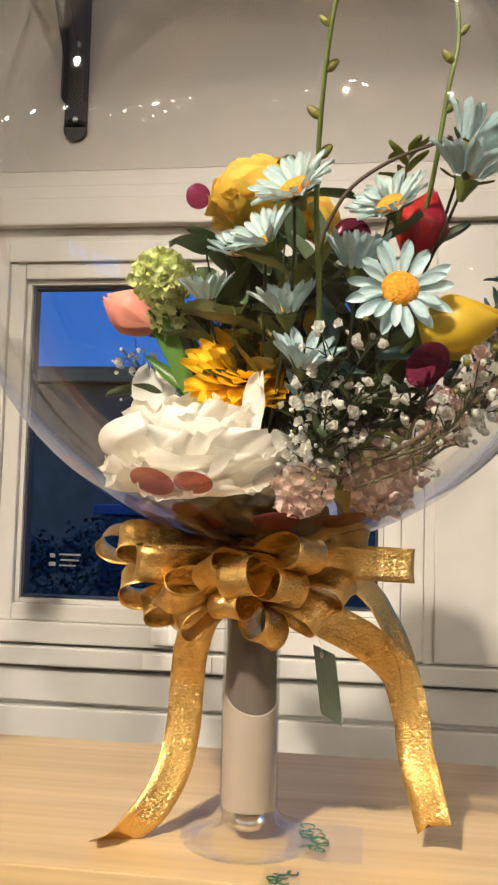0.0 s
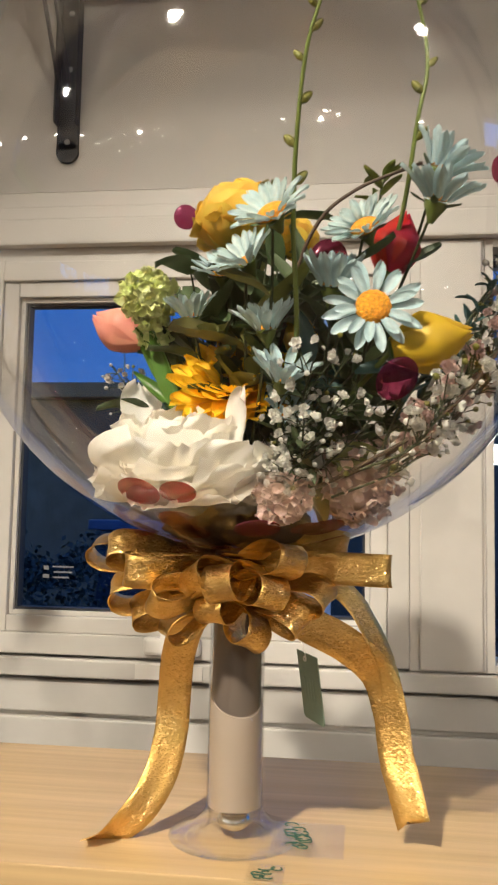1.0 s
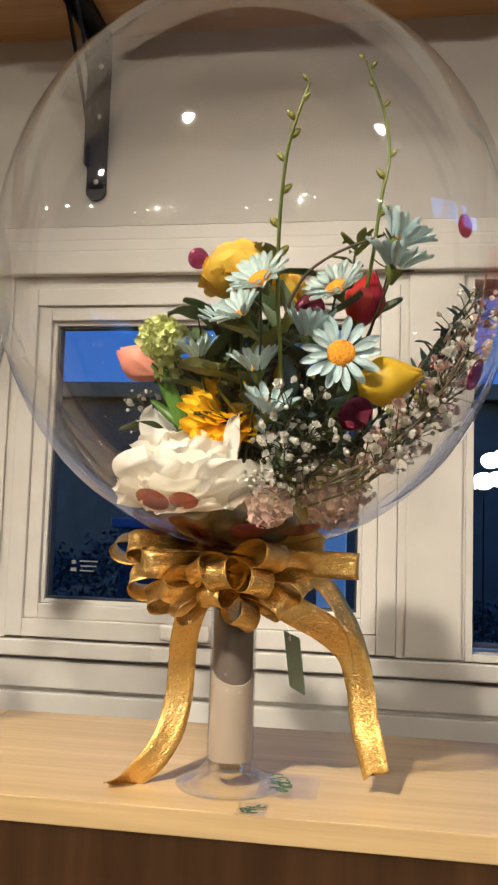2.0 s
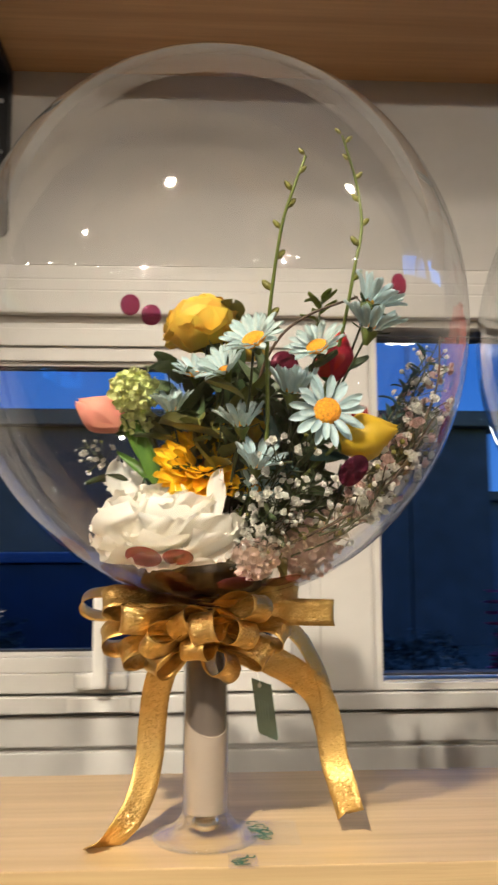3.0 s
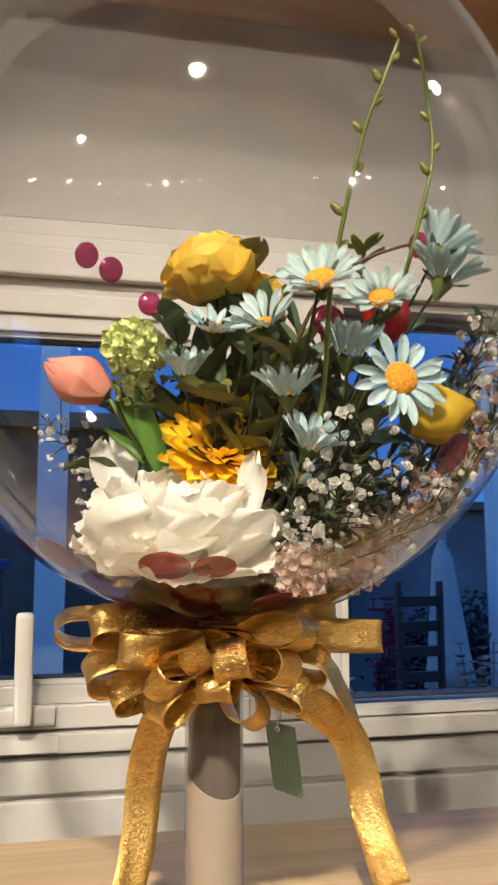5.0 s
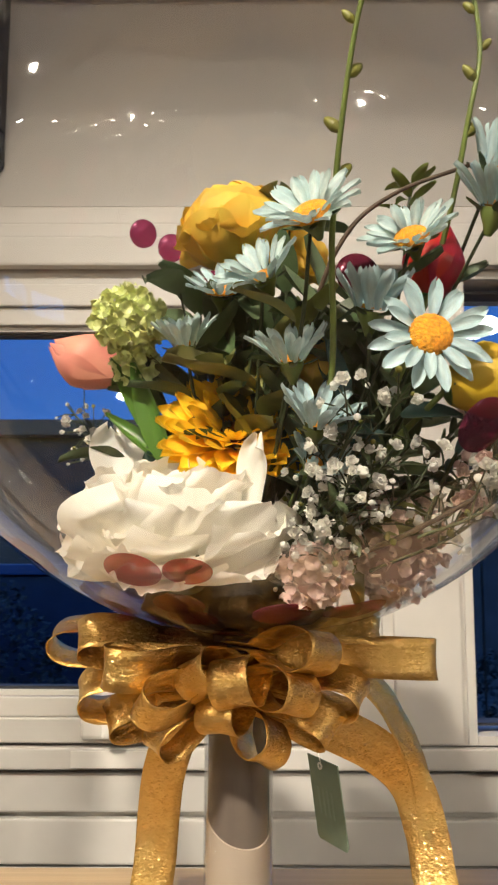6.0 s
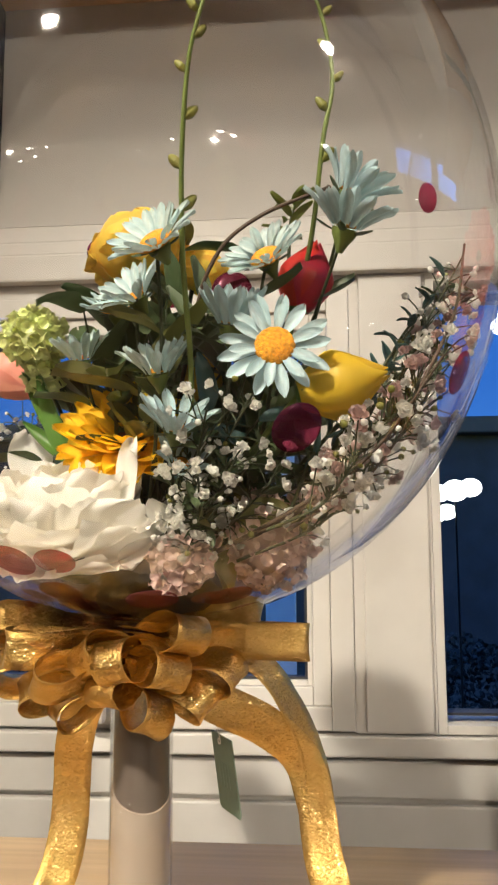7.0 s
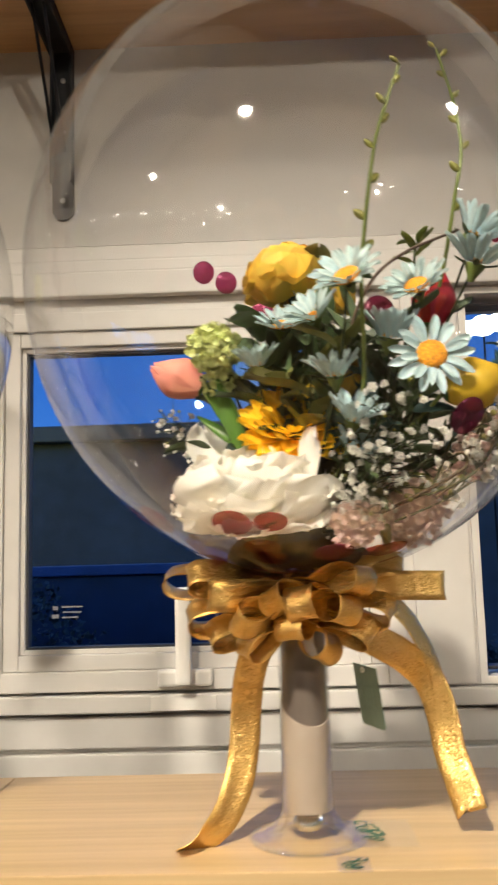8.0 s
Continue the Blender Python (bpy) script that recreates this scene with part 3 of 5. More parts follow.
        for gx, gz, gr in ((0.0, 0.0, 0.15), (0.19, 0.035, 0.13), (-0.18, -0.03, 0.115)):
            bm = bmesh.new()
            bmesh.ops.create_icosphere(bm, subdivisions=3, radius=gr * k, matrix=pose(gx * k, 0, lz + 0.5 + gz * k) @ Matrix.Diagonal((1.1, 1.0, 0.9, 1)))
            part("globe", bm, lit, s, "glowing white globe", True)

    dark_wood = mat("dark_rack_wood", (0.05, 0.045, 0.05), 0.6, vary=0.2, scale=12)
    rk = thing("slatted_rack", pose(1.49, 3.0, -0.5), "dark wooden slatted plant rack outside", "rack")
    for sx in (-0.11, 0.09):
        part("upright", box(sx, sx + 0.02, -0.02, 0.02, 0, 1.62, 0.003), dark_wood, rk)
    for k in range(12):
        part("slat", box(-0.089, 0.089, -0.016, 0.016, 0.30 + 0.11 * k, 0.345 + 0.11 * k, 0.003), dark_wood, rk)
    magenta = mat("magenta_blossom", (0.45, 0.05, 0.20), 0.6, vary=0.2, spread=0.2)
    blush = mat("pale_outdoor_blossom", (0.60, 0.48, 0.46), 0.6, vary=0.2, spread=0.2)
    for px, py, top, w, cloth in ((1.40, 3.2, 1.55, 0.07, magenta), (2.02, 3.4, 1.30, 0.13, blush), (2.62, 3.7, 1.45, 0.16, blush), (1.16, 3.1, 1.25, 0.10, blush)):
        pp = thing("potted_plant", pose(px, py, -0.5), "slender flowering potted plant outside at dusk", "plant", "plants in the yard")
        hang("pot", data_from("pot", *lathe([(0.07, 0.0), (0.095, 0.20), (0.105, 0.20), (0.105, 0.22), (0.085, 0.22), (0.06, 0.03)], 24), dark_wood), pp)
        lots, heads = [], []
        for k in range(26):
            e = Vector((rnd.gauss(0, 0.6) * w, rnd.gauss(0, 0.5) * w, top * rnd.uniform(0.62, 1.0)))
            lots.append(tube(bend([(0, 0, 0.2), (e.x * 0.4, e.y * 0.4, e.z * 0.6), e], 5), 0.004, 0.002, 4))
            for q in range(4):
                heads.append(([e + Vector(v) + Vector((rnd.uniform(-0.03, 0.03), rnd.uniform(-0.02, 0.02), -0.05 * q)) for v in dome(0.012, 0.012, 7, 3)[0]], dome(0.012, 0.012, 7, 3)[1]))
        hang("stems", data_from("stems", *joined(*lots), leaves), pp)
        hang("blossoms", data_from("blossoms", *joined(*heads), cloth), pp)

    um = thing("closed_parasol", pose(2.05, 3.9, -0.5), "pale closed parasol outside in blue evening light", "parasol")
    vs, fs = lathe([(0.012, 1.82), (0.05, 1.72), (0.075, 1.45), (0.11, 1.12), (0.13, 1.0), (0.11, 0.99)], 28)
    vs = [(v[0] * (1 + 0.22 * math.sin(7 * math.atan2(v[1], v[0]))) + 0.12 * (1.5 - v[2]) * 0.4, v[1], v[2]) for v in vs]
    hang("canopy", data_from("canopy", vs, fs, mat("parasol_cloth", (0.42, 0.46, 0.52), 0.8, vary=0.08)), um)
    hang("pole", data_from("pole", *tube([Vector((0.02, 0, 0)), Vector((0.02, 0, 0.9)), Vector((0, 0, 1.85))], 0.02, 0.015), pale), um)
    part("base", box(-0.2, 0.24, -0.2, 0.2, 0, 0.07, 0.01), dark_wall, um)
    pl = thing("planter_box", pose(-1.25, 6.2, -0.5), "long blue painted planter box outside", "planter")
    part("body", box(-0.75, 0.75, -0.2, 0.2, 0, 1.62, 0.02), mat("blue_paint", (0.007, 0.020, 0.06), 0.4, vary=0.15, scale=4), pl)
    part("rim", box(-0.8, 0.8, -0.25, 0.25, 1.62, 1.70, 0.01), mat("dark_blue_paint", (0.02, 0.05, 0.16), 0.4, vary=0.15), pl)


build_outside()
bd2 = part("backdrop", box(1.70, 1.72, -0.93, 0.43, 1.7, 2.25), glow_mat("side_sky", (0.07, 0.33, 0.95), 3.5), None)
tagged(bd2, "blue evening sky beyond the side window", "sky", kind="structure")

# ---- ceiling lights ----
LENS = glow_mat("lamp_lens", (1.0, 0.92, 0.8), 60.0)
RING = mat("lamp_ring", (0.7, 0.7, 0.68), 0.4, vary=0.03)


def downlight(x, y, r=0.068):
    t = thing("ceiling_downlight", pose(x, y, CEILING), "small round recessed ceiling downlight, lit", "light", "ceiling downlights")
    rim = hang("trim_ring", data_from("trim_ring", *lathe([(r + 0.004, 0.0), (r + 0.016, -0.002), (r + 0.014, -0.008), (r + 0.002, -0.010), (r + 0.001, 0.0)], 32), RING), t)
    hang("lens", data_from("lens", *lathe([(0.001, -0.004), (r, -0.004)], 32), LENS, False), rim, label="glowing lens")


for lx, ly, *_ in LAMPS:
    downlight(lx, ly)
for k in range(6):
    downlight(-4.45 + 0.51 * k, -4.75 - 0.18 * k, 0.085)
for k in range(5):
    downlight(-5.05 + 0.61 * k, -7.05 + 0.15 * k, 0.085)
for ly in (-0.46, -1.38, -2.45, -3.52):
    downlight(-4.0, ly, 0.085)
for lx, ly in ((2.0, -3.9), (2.33, -3.9), (1.3, -5.05), (0.6, -6.45), (3.5, -2.3)):
    downlight(lx, ly, 0.085)

# ---- furniture ----
CY0, CY1 = -0.072, 0.212
counter = thing("display_counter", pose(0, 0, 0), "display counter with a light oak top and brown veneer front", "counter")
part("cabinet_body", box(-1.45, 1.45, CY0 + 0.115, CY1 - 0.006, 0.08, 0.978), WALNUT, counter, "dark brown veneer body")
part("plinth", box(-1.42, 1.42, CY0 + 0.14, CY1 - 0.03, 0.0, 0.0795), BLACK_STEEL, counter)
part("top_board", box(-1.5, -0.2992, CY0, CY1, 0.9785, 1.0, 0.0012), OAK, counter, "light oak board")
part("top_board", box(-0.2982, 1.5, CY0, CY1, 0.9785, 1.0, 0.0012), OAK, counter, "light oak board")

SHZ, SHY = 1.963, 0.195
shelf = thing("wall_shelf", pose(0, 0, SHZ), "brown wooden wall shelf above the window", "shelf")
part("board", box(-1.9, 1.54, SHY + 0.0012, WY - 0.001, 0.0, 0.022, 0.0010), OAK_SHELF, shelf)
part("edging", box(-1.9, 1.54, SHY, SHY + 0.001, 0.0004, 0.0216), OAK, shelf, "lighter oak edging strip")


def bracket(x):
    """A folding steel shelf bracket: wall leg, arm under the board, strut between."""
    t = thing("shelf_bracket", pose(x, WY, SHZ), "black folding steel shelf bracket screwed to the wall", "bracket", "shelf brackets")
    bm = box(-0.0155, 0.0155, -0.006, -0.0005, -0.245, -0.001, 0.002)
    bmesh.ops.create_cone(bm, cap_ends=True, segments=24, radius1=0.0155, radius2=0.0155, depth=0.0055, matrix=pose(0, -0.00325, -0.245, 90))
    leg = part("wall_leg", bm, BLACK_STEEL, t)
    for sx in (-0.0155, 0.0125):
        part("leg_flange", box(sx, sx + 0.003, -0.022, -0.006, -0.21, -0.002, 0.0008), BLACK_STEEL, t)
    arm_ = part("arm", box(-0.0155, 0.0155, -0.215, -0.0065, -0.007, -0.0008, 0.0015), BLACK_STEEL, t)
    for sx in (-0.0155, 0.0125):
        part("arm_flange", box(sx, sx + 0.003, -0.21, -0.024, -0.022, -0.0072, 0.0008), BLACK_STEEL, arm_)
    run = [Vector((0, -0.018, -0.165)), Vector((0, -0.075, -0.09)), Vector((0, -0.135, -0.016))]
    for sx in (-0.009, 0.006):
        vs, fs = tube(run, 0.0075, 0.0075, 4)
        vs = [(v[0] * 0.28 + sx, v[1], v[2]) for v in vs]
        hang("strut", data_from("strut", vs, fs, BLACK_STEEL, False), t)
    for z in (-0.05, -0.13, -0.232):
        hang("screw", data_from("screw", *dome(0.0042, 0.002), STEEL), leg, pose(0, -0.006, z, 90))


bracket(-0.305)
bracket(0.588)

# ---- the balloon vase ----
BC, BR, BH = Vector((0.009, 0.0, 1.456)), 0.232, 0.2525


def balloon_vase(m, label):
    """Clear balloon on an acrylic column with a flared foot; its base at the pose m."""
    t = thing("balloon_vase", m, label, "vase", "balloon vases")
    prof = [(0.0005, BH)]
    for k in range(1, 41):
        a = math.pi * k / 44
        prof.append((BR * math.sin(a), BH * math.cos(a)))
    prof += [(0.058, -0.246), (0.040, -0.250), (0.027, -0.254), (0.021, -0.262), (0.0205, -0.285)]
    vs, fs = lathe([(r, z + BC.z - 1.0) for r, z in prof], 96)
    hang("balloon", data_from("balloon", [(v[0] + BC.x, v[1], v[2]) for v in vs], fs, FILM), t, label="clear transparent balloon")
    gather = []
    for k in range(13):
        z = 0.208 - 0.004 * k
        gather.append((0.024 - 0.0004 * k + 0.0012 * math.sin(k * 2.1), z))
    vs, fs = lathe(gather, 60)
    vs = [(v[0] * (1 + 0.07 * math.sin(17 * math.atan2(v[1], v[0]))), v[1] * (1 + 0.07 * math.sin(17 * math.atan2(v[1], v[0]))), v[2]) for v in vs]
    hang("gathered_neck", data_from("gathered_neck", vs, fs, CORE), t, label="dark gathered balloon neck")
    col = hang("column", data_from("column", *lathe([(0.0205, 0.172), (0.0205, 0.030), (0.0212, 0.0225), (0.0198, 0.0205), (0.0198, 0.172), (0.0205, 0.172)], 48), ACRYLIC), t, label="clear acrylic tube")
    foot = [(0.0200, 0.0215), (0.0235, 0.0165), (0.0285, 0.011), (0.0365, 0.0068), (0.0455, 0.004), (0.0475, 0.0022), (0.0465, 0.0006), (0.034, 0.0006), (0.022, 0.004), (0.0185, 0.012), (0.0185, 0.0205)]
    base = hang("foot", data_from("foot", *lathe(foot, 64), ACRYLIC), t, label="flared clear foot")
    seg, vs, fs = 48, [], []
    for i, z in enumerate((0.0225, 0.05, 0.08, 0.104)):
        for k in range(seg):
            a = math.tau * k / seg
            vs.append((0.0190 * math.cos(a), 0.0190 * math.sin(a), z + (0.012 * math.sin(a - 0.4) - 0.004 if i == 3 else 0)))
    for i in range(3):
        for k in range(seg):
            j = (k + 1) % seg
            fs.append((i * seg + k, i * seg + j, (i + 1) * seg + j, (i + 1) * seg + k))
    vs += vs[:seg] + vs[3 * seg :]
    fs += [tuple(reversed(range(4 * seg, 5 * seg))), tuple(range(5 * seg, 6 * seg))]
    hang("filling", data_from("filling", vs, fs, SAND), col, label="taupe filling in the lower tube")
    hang("inner_rod", data_from("inner_rod", *lathe([(0.0182, 0.082), (0.0182, 0.17)], 40, True), CORE), col)
    bm = bmesh.new()
    bmesh.ops.create_uvsphere(bm, u_segments=24, v_segments=12, radius=0.0125, matrix=pose(0, 0, 0.0125) @ Matrix.Diagonal((1, 1, 0.62, 1)))
    part("foot_plug", bm, SILVER, base, "silver plug in the foot", True)
    return t


vase = balloon_vase(pose(0, 0, 1.0), "clear balloon on an acrylic column, filled with artificial flowers")

# ---- gold bow ----


def ribbon(points, wides, width, name, parent, label=""):
    """A ribbon along points; wides: the way of its width at the start and the end (or along the run)."""
    n = len(points)
    vs, fs = [], []
    for i, q in enumerate(points):
        s = i / (n - 1) * (len(wides) - 1)
        k = min(int(s), len(wides) - 2)
        w = Vector(wides[k]).lerp(Vector(wides[k + 1]), s - k)
        d = (points[min(i + 1, n - 1)] - points[max(i - 1, 0)]).normalized()
        w = (w - d * w.dot(d)).normalized()
        nrm = d.cross(w)
        for j in range(5):
            v = j / 2 - 1
            ripple = 0.0009 * noise.noise(Vector((i * 0.35, v * 1.7, n * 0.37 + q.x * 30)))
            cut = 0.55 * width * (v + 1) / 2 if name == "tail" and i == n - 1 else 0.0
            vs.append(q + d * (-cut) + w * (v * width / 2) + nrm * (ripple + 0.0012 * v * v))
    for i in range(n - 1):
        for j in range(4):
            a = i * 5 + j
            fs.append((a, a + 1, a + 6, a + 5))
    ob = hang(name, data_from(name, vs, fs, GOLD), parent, label=label)
    md = ob.modifiers.new("thickness", "SOLIDIFY")
    md.thickness, md.offset = 0.0005, 0.0
    return ob


def bow_loop(root, tip, wide, fat, width, parent, reach=0.050):
    """One loop of the bow: out from root round tip and back; wide: the way of the ribbon's width; fat: half the loop's height."""
    root, tip = Vector(root), Vector(tip)
    d = (tip - root).normalized()
    L = min((tip - root).length, reach)
    near = tip - d * L
    w = Vector(wide)
    w = (w - d * w.dot(d)).normalized()
    up = w.cross(d)
    pts = [root, root.lerp(near, 0.5)]
    for i in range(1, 40):
        a = math.tau * i / 40
        s = (1 - math.cos(a)) / 2
        pts.append(near + d * (L * s) - up * (fat * math.sin(a) * (0.50 + 0.62 * s)))
    pts += [root.lerp(near, 0.5) + up * 0.002, root + up * 0.002]
    return ribbon(pts, [w, w], width, "loop", parent)


bow = thing("gold_bow", pose(0, 0, 0), "glittering gold ribbon bow tied round the balloon's neck", "bow")
# root, tip, width's way, half height, reach
LOOPS = [
    ((-0.012, -0.010, 1.200), (-0.110, -0.014, 1.204), (0.28, -0.90, -0.35), 0.0120, 0.060),
    ((-0.010, -0.022, 1.200), (-0.088, -0.043, 1.207), (0.42, -0.55, -0.72), 0.0110, 0.045),
    ((-0.008, -0.028, 1.192), (-0.070, -0.062, 1.194), (-0.38, -0.05, -0.92), 0.0110, 0.040),
    ((-0.012, -0.020, 1.184), (-0.090, -0.026, 1.173), (0.40, -0.75, -0.52), 0.0135, 0.046),
    ((-0.004, -0.030, 1.186), (-0.050, -0.068, 1.174), (0.62, -0.40, 0.68), 0.0110, 0.040),
    ((-0.012, -0.022, 1.172), (-0.046, -0.038, 1.147), (0.50, -0.85, -0.20), 0.0095, 0.034),
    ((0.004, -0.028, 1.194), (-0.024, -0.064, 1.188), (0.72, -0.50, 0.48), 0.0120, 0.032),
    ((0.012, -0.032, 1.192), (-0.004, -0.076, 1.185), (0.92, -0.34, 0.18), 0.0140, 0.036),
    ((0.006, -0.026, 1.176), (-0.012, -0.062, 1.166), (0.90, -0.42, 0.05), 0.0105, 0.030),
    ((-0.002, -0.028, 1.188), (0.034, -0.076, 1.181), (-0.78, -0.58, 0.22), 0.0125, 0.042),
    ((0.002, -0.026, 1.170), (0.018, -0.052, 1.146), (-0.60, -0.70, 0.40), 0.0120, 0.034),
    ((-0.002, -0.024, 1.200), (0.046, -0.076, 1.204), (-0.72, -0.66, 0.20), 0.0125, 0.048),
    ((0.012, -0.018, 1.198), (0.110, -0.038, 1.196), (0.30, -0.10, -0.95), 0.0090, 0.075),
    ((0.010, -0.022, 1.184), (0.068, -0.046, 1.176), (0.30, -0.80, -0.45), 0.0115, 0.036),
    ((0.008, -0.022, 1.176), (0.052, -0.052, 1.160), (0.62, 0.45, 0.62), 0.0100, 0.040),
    ((-0.012, -0.014, 1.178), (-0.074, -0.024, 1.158), (0.30, -0.70, -0.60), 0.0105, 0.046),
    ((0.012, -0.008, 1.202), (0.080, -0.030, 1.211), (0.30, -0.60, -0.70), 0.0085, 0.050),
    ((0.008, 0.016, 1.190), (0.066, 0.056, 1.188), (0.0, 0.2, 0.95), 0.0120, 0.050),
    ((-0.008, 0.016, 1.190), (-0.072, 0.054, 1.186), (0.0, 0.3, 0.95), 0.0120, 0.050),
]
for a, b, w, fat, reach in LOOPS:
    bow_loop(a, b, w, fat, 0.0225, bow, reach)
ribbon(bend([(-0.024, -0.018, 1.182), (0, -0.030, 1.186), (0.024, -0.018, 1.184), (0.024, 0.012, 1.184), (0, 0.024, 1.186), (-0.024, 0.014, 1.184), (-0.0245, -0.016, 1.183)]), [(0, 0, 1), (0, 0, 1)], 0.024, "knot", bow)
ribbon(bend([(-0.012, -0.020, 1.182), (-0.033, -0.016, 1.156), (-0.0435, -0.004, 1.128), (-0.0475, 0.006, 1.100), (-0.0500, 0.008, 1.070), (-0.0555, 0.002, 1.042), (-0.066, -0.012, 1.021), (-0.082, -0.024, 1.0085), (-0.104, -0.032, 1.0025)], 8), [(0.9, -0.3, 0.1), (0.98, -0.1, 0.0), (1.0, 0.0, 0.0), (0.94, 0.1, -0.25), (0.80, 0.25, -0.50), (0.62, 0.60, -0.40), (0.40, 0.90, -0.12)], 0.0250, "tail", bow, "gold ribbon end lying on the counter")
ribbon(bend([(0.014, -0.016, 1.184), (0.046, -0.020, 1.160), (0.080, 0.000, 1.140), (0.103, 0.012, 1.118), (0.1125, 0.012, 1.090), (0.1165, 0.008, 1.062), (0.1225, 0.000, 1.040), (0.129, -0.006, 1.016)], 8), [(0.35, 0.35, 0.86), (0.45, 0.30, 0.84), (0.86, -0.1, 0.50), (0.95, -0.28, 0.14), (0.95, -0.25, 0.10), (0.86, -0.45, 0.15)], 0.0260, "tail", bow, "gold ribbon end hanging to the counter")
ribbon(bend([(0.030, -0.004, 1.194), (0.074, 0.002, 1.180), (0.096, 0.008, 1.152), (0.110, 0.018, 1.118), (0.115, 0.020, 1.090), (0.117, 0.018, 1.066)], 8), [(0.5, 0.70, 0.5), (0.6, 0.75, 0.2), (0.85, 0.45, 0.1)], 0.021, "tail", bow)

# price tag on a thread
tag = thing("price_tag", pose(0.0, 0.0, 0.0), "sage green card tag hanging from the bow on a thread", "tag")
TA, TW, TH = Vector((0.0425, 0.024, 1.132)), Vector((0.58, -0.80, -0.10)).normalized(), Vector((0.13, 0.02, -0.99)).normalized()
TN = TW.cross(TH)
tv = []
for s in (-1, 1):
    for u, v in ((0, 0), (0.028, 0), (0.028, 0.047), (0.026, 0.050), (0.002, 0.050), (0, 0.048)):
        tv.append(TA + TW * u + TH * v + TN * (0.0004 * s))
card = hang("card", data_from("card", tv, [tuple(range(5, -1, -1)), tuple(range(6, 12))] + [(i, (i + 1) % 6, 6 + (i + 1) % 6, 6 + i) for i in range(6)], TAG, False), tag)
hang("thread", data_from("thread", *tube(bend([TA + TW * 0.012 + TH * 0.004, (0.045, 0.008, 1.142), (0.030, -0.004, 1.160), (0.018, -0.012, 1.176)]), 0.0003, 0.0003, 5), IVORY), tag)
ring = lathe([(0.0012, 0), (0.0022, 0.0), (0.0022, 0.0006), (0.0012, 0.0006), (0.0012, 0)], 20)
tilt = Matrix((TW, TH, -TN)).transposed().to_4x4()
hang("eyelet", data_from("eyelet", *ring, IVORY), card, Matrix.Translation(TA + TW * 0.012 + TH * 0.004 + TN * -0.0009) @ tilt)
for k in range(4):
    q = TA + TW * (0.006 + 0.004 * k) + TH * 0.018
    w = 0.0016
    bar = [q + TW * a + TH * b - TN * c for c in (0.0005, 0.0007) for a, b in ((0, 0), (w, 0), (w, 0.016), (0, 0.016))]
    hang("print_bar", data_from("print_bar", bar, [(3, 2, 1, 0), (4, 5, 6, 7), (0, 1, 5, 4), (1, 2, 6, 5), (2, 3, 7, 6), (3, 0, 4, 7)], mat("pale_print", (0.26, 0.345, 0.265), 0.6), False), card)

# clear label by the foot with dark green print
label = thing("clear_sticker", pose(0.036, -0.018, 1.0), "clear label with dark green print lying by the foot", "label")
part("sheet", box(-0.006, 0.044, -0.030, 0.034, 0.0075, 0.0079), CLEAR_TAPE, label)
part("sheet", box(-0.018, 0.006, -0.062, -0.0305, 0.0012, 0.0016), CLEAR_TAPE, label)
rnd = random.Random(11)
for cx, cy, n in ((0.012, 0.017, 6), (0.017, -0.006, 6), (-0.006, -0.044, 7)):
    zz = 0.0083 if cy > -0.03 else 0.0020
    for k in range(n):
        bx, by, a0 = cx + rnd.uniform(-0.007, 0.007), cy + rnd.uniform(-0.010, 0.010), rnd.uniform(0, 6.28)
        turn, r = rnd.uniform(2.5, 5.5), rnd.uniform(0.0022, 0.0045)
        run = [Vector((bx + r * math.cos(a0 + turn * q / 9) * 1.4, by + r * math.sin(a0 + turn * q / 9), zz)) for q in range(10)]
        hang("print_bar", data_from("print_bar", *tube(run, 0.0005, 0.0005, 4), INK), label)

# ---- flowers ----


def many(name, meshes, flower, count, tilt, start, jitter, rnd, size=1.0, zed=0.0, turn0=0.0):
    """A whorl of petals round the flower's z axis, raised by tilt degrees."""
    for i in range(count):
        a = turn0 + 360 * i / count + rnd.uniform(-jitter, jitter)
        s = size * rnd.uniform(0.92, 1.06)
        m = pose(0, 0, zed, 0, 0, a) @ pose(start, 0, 0, rnd.uniform(-jitter, jitter) * 0.8, -(tilt + rnd.uniform(-jitter, jitter)), 0) @ Matrix.Diagonal((s, s, s, 1))
        hang(name, rnd.choice(meshes), flower, m)


DAISY_MESH = {}
for key, material in (("blue", PALE_BLUE), ("white", WHITE_BLUE)):
    DAISY_MESH[key] = [data_from("daisy_petal", *petal(0.0245, 0.0078, 0.24, c, 0.22, 0.62, 0.0, 8, 4, s, 0.09, 0.6, 0.05), material) for s, c in ((1, -0.08), (2, 0.02), (3, -0.16))]
DAISY_DISC = data_from("daisy_disc", *dome(0.0115, 0.0058), DISC)
CALYX = data_from("calyx", *lathe([(0.0075, -0.001), (0.007, -0.004), (0.004, -0.009), (0.0018, -0.014)], 12), STEM)
SEPAL = data_from("sepal", *petal(0.012, 0.005, 0.2, 0.2, 0.1, 0.5, 0, 4, 2), LEAF)


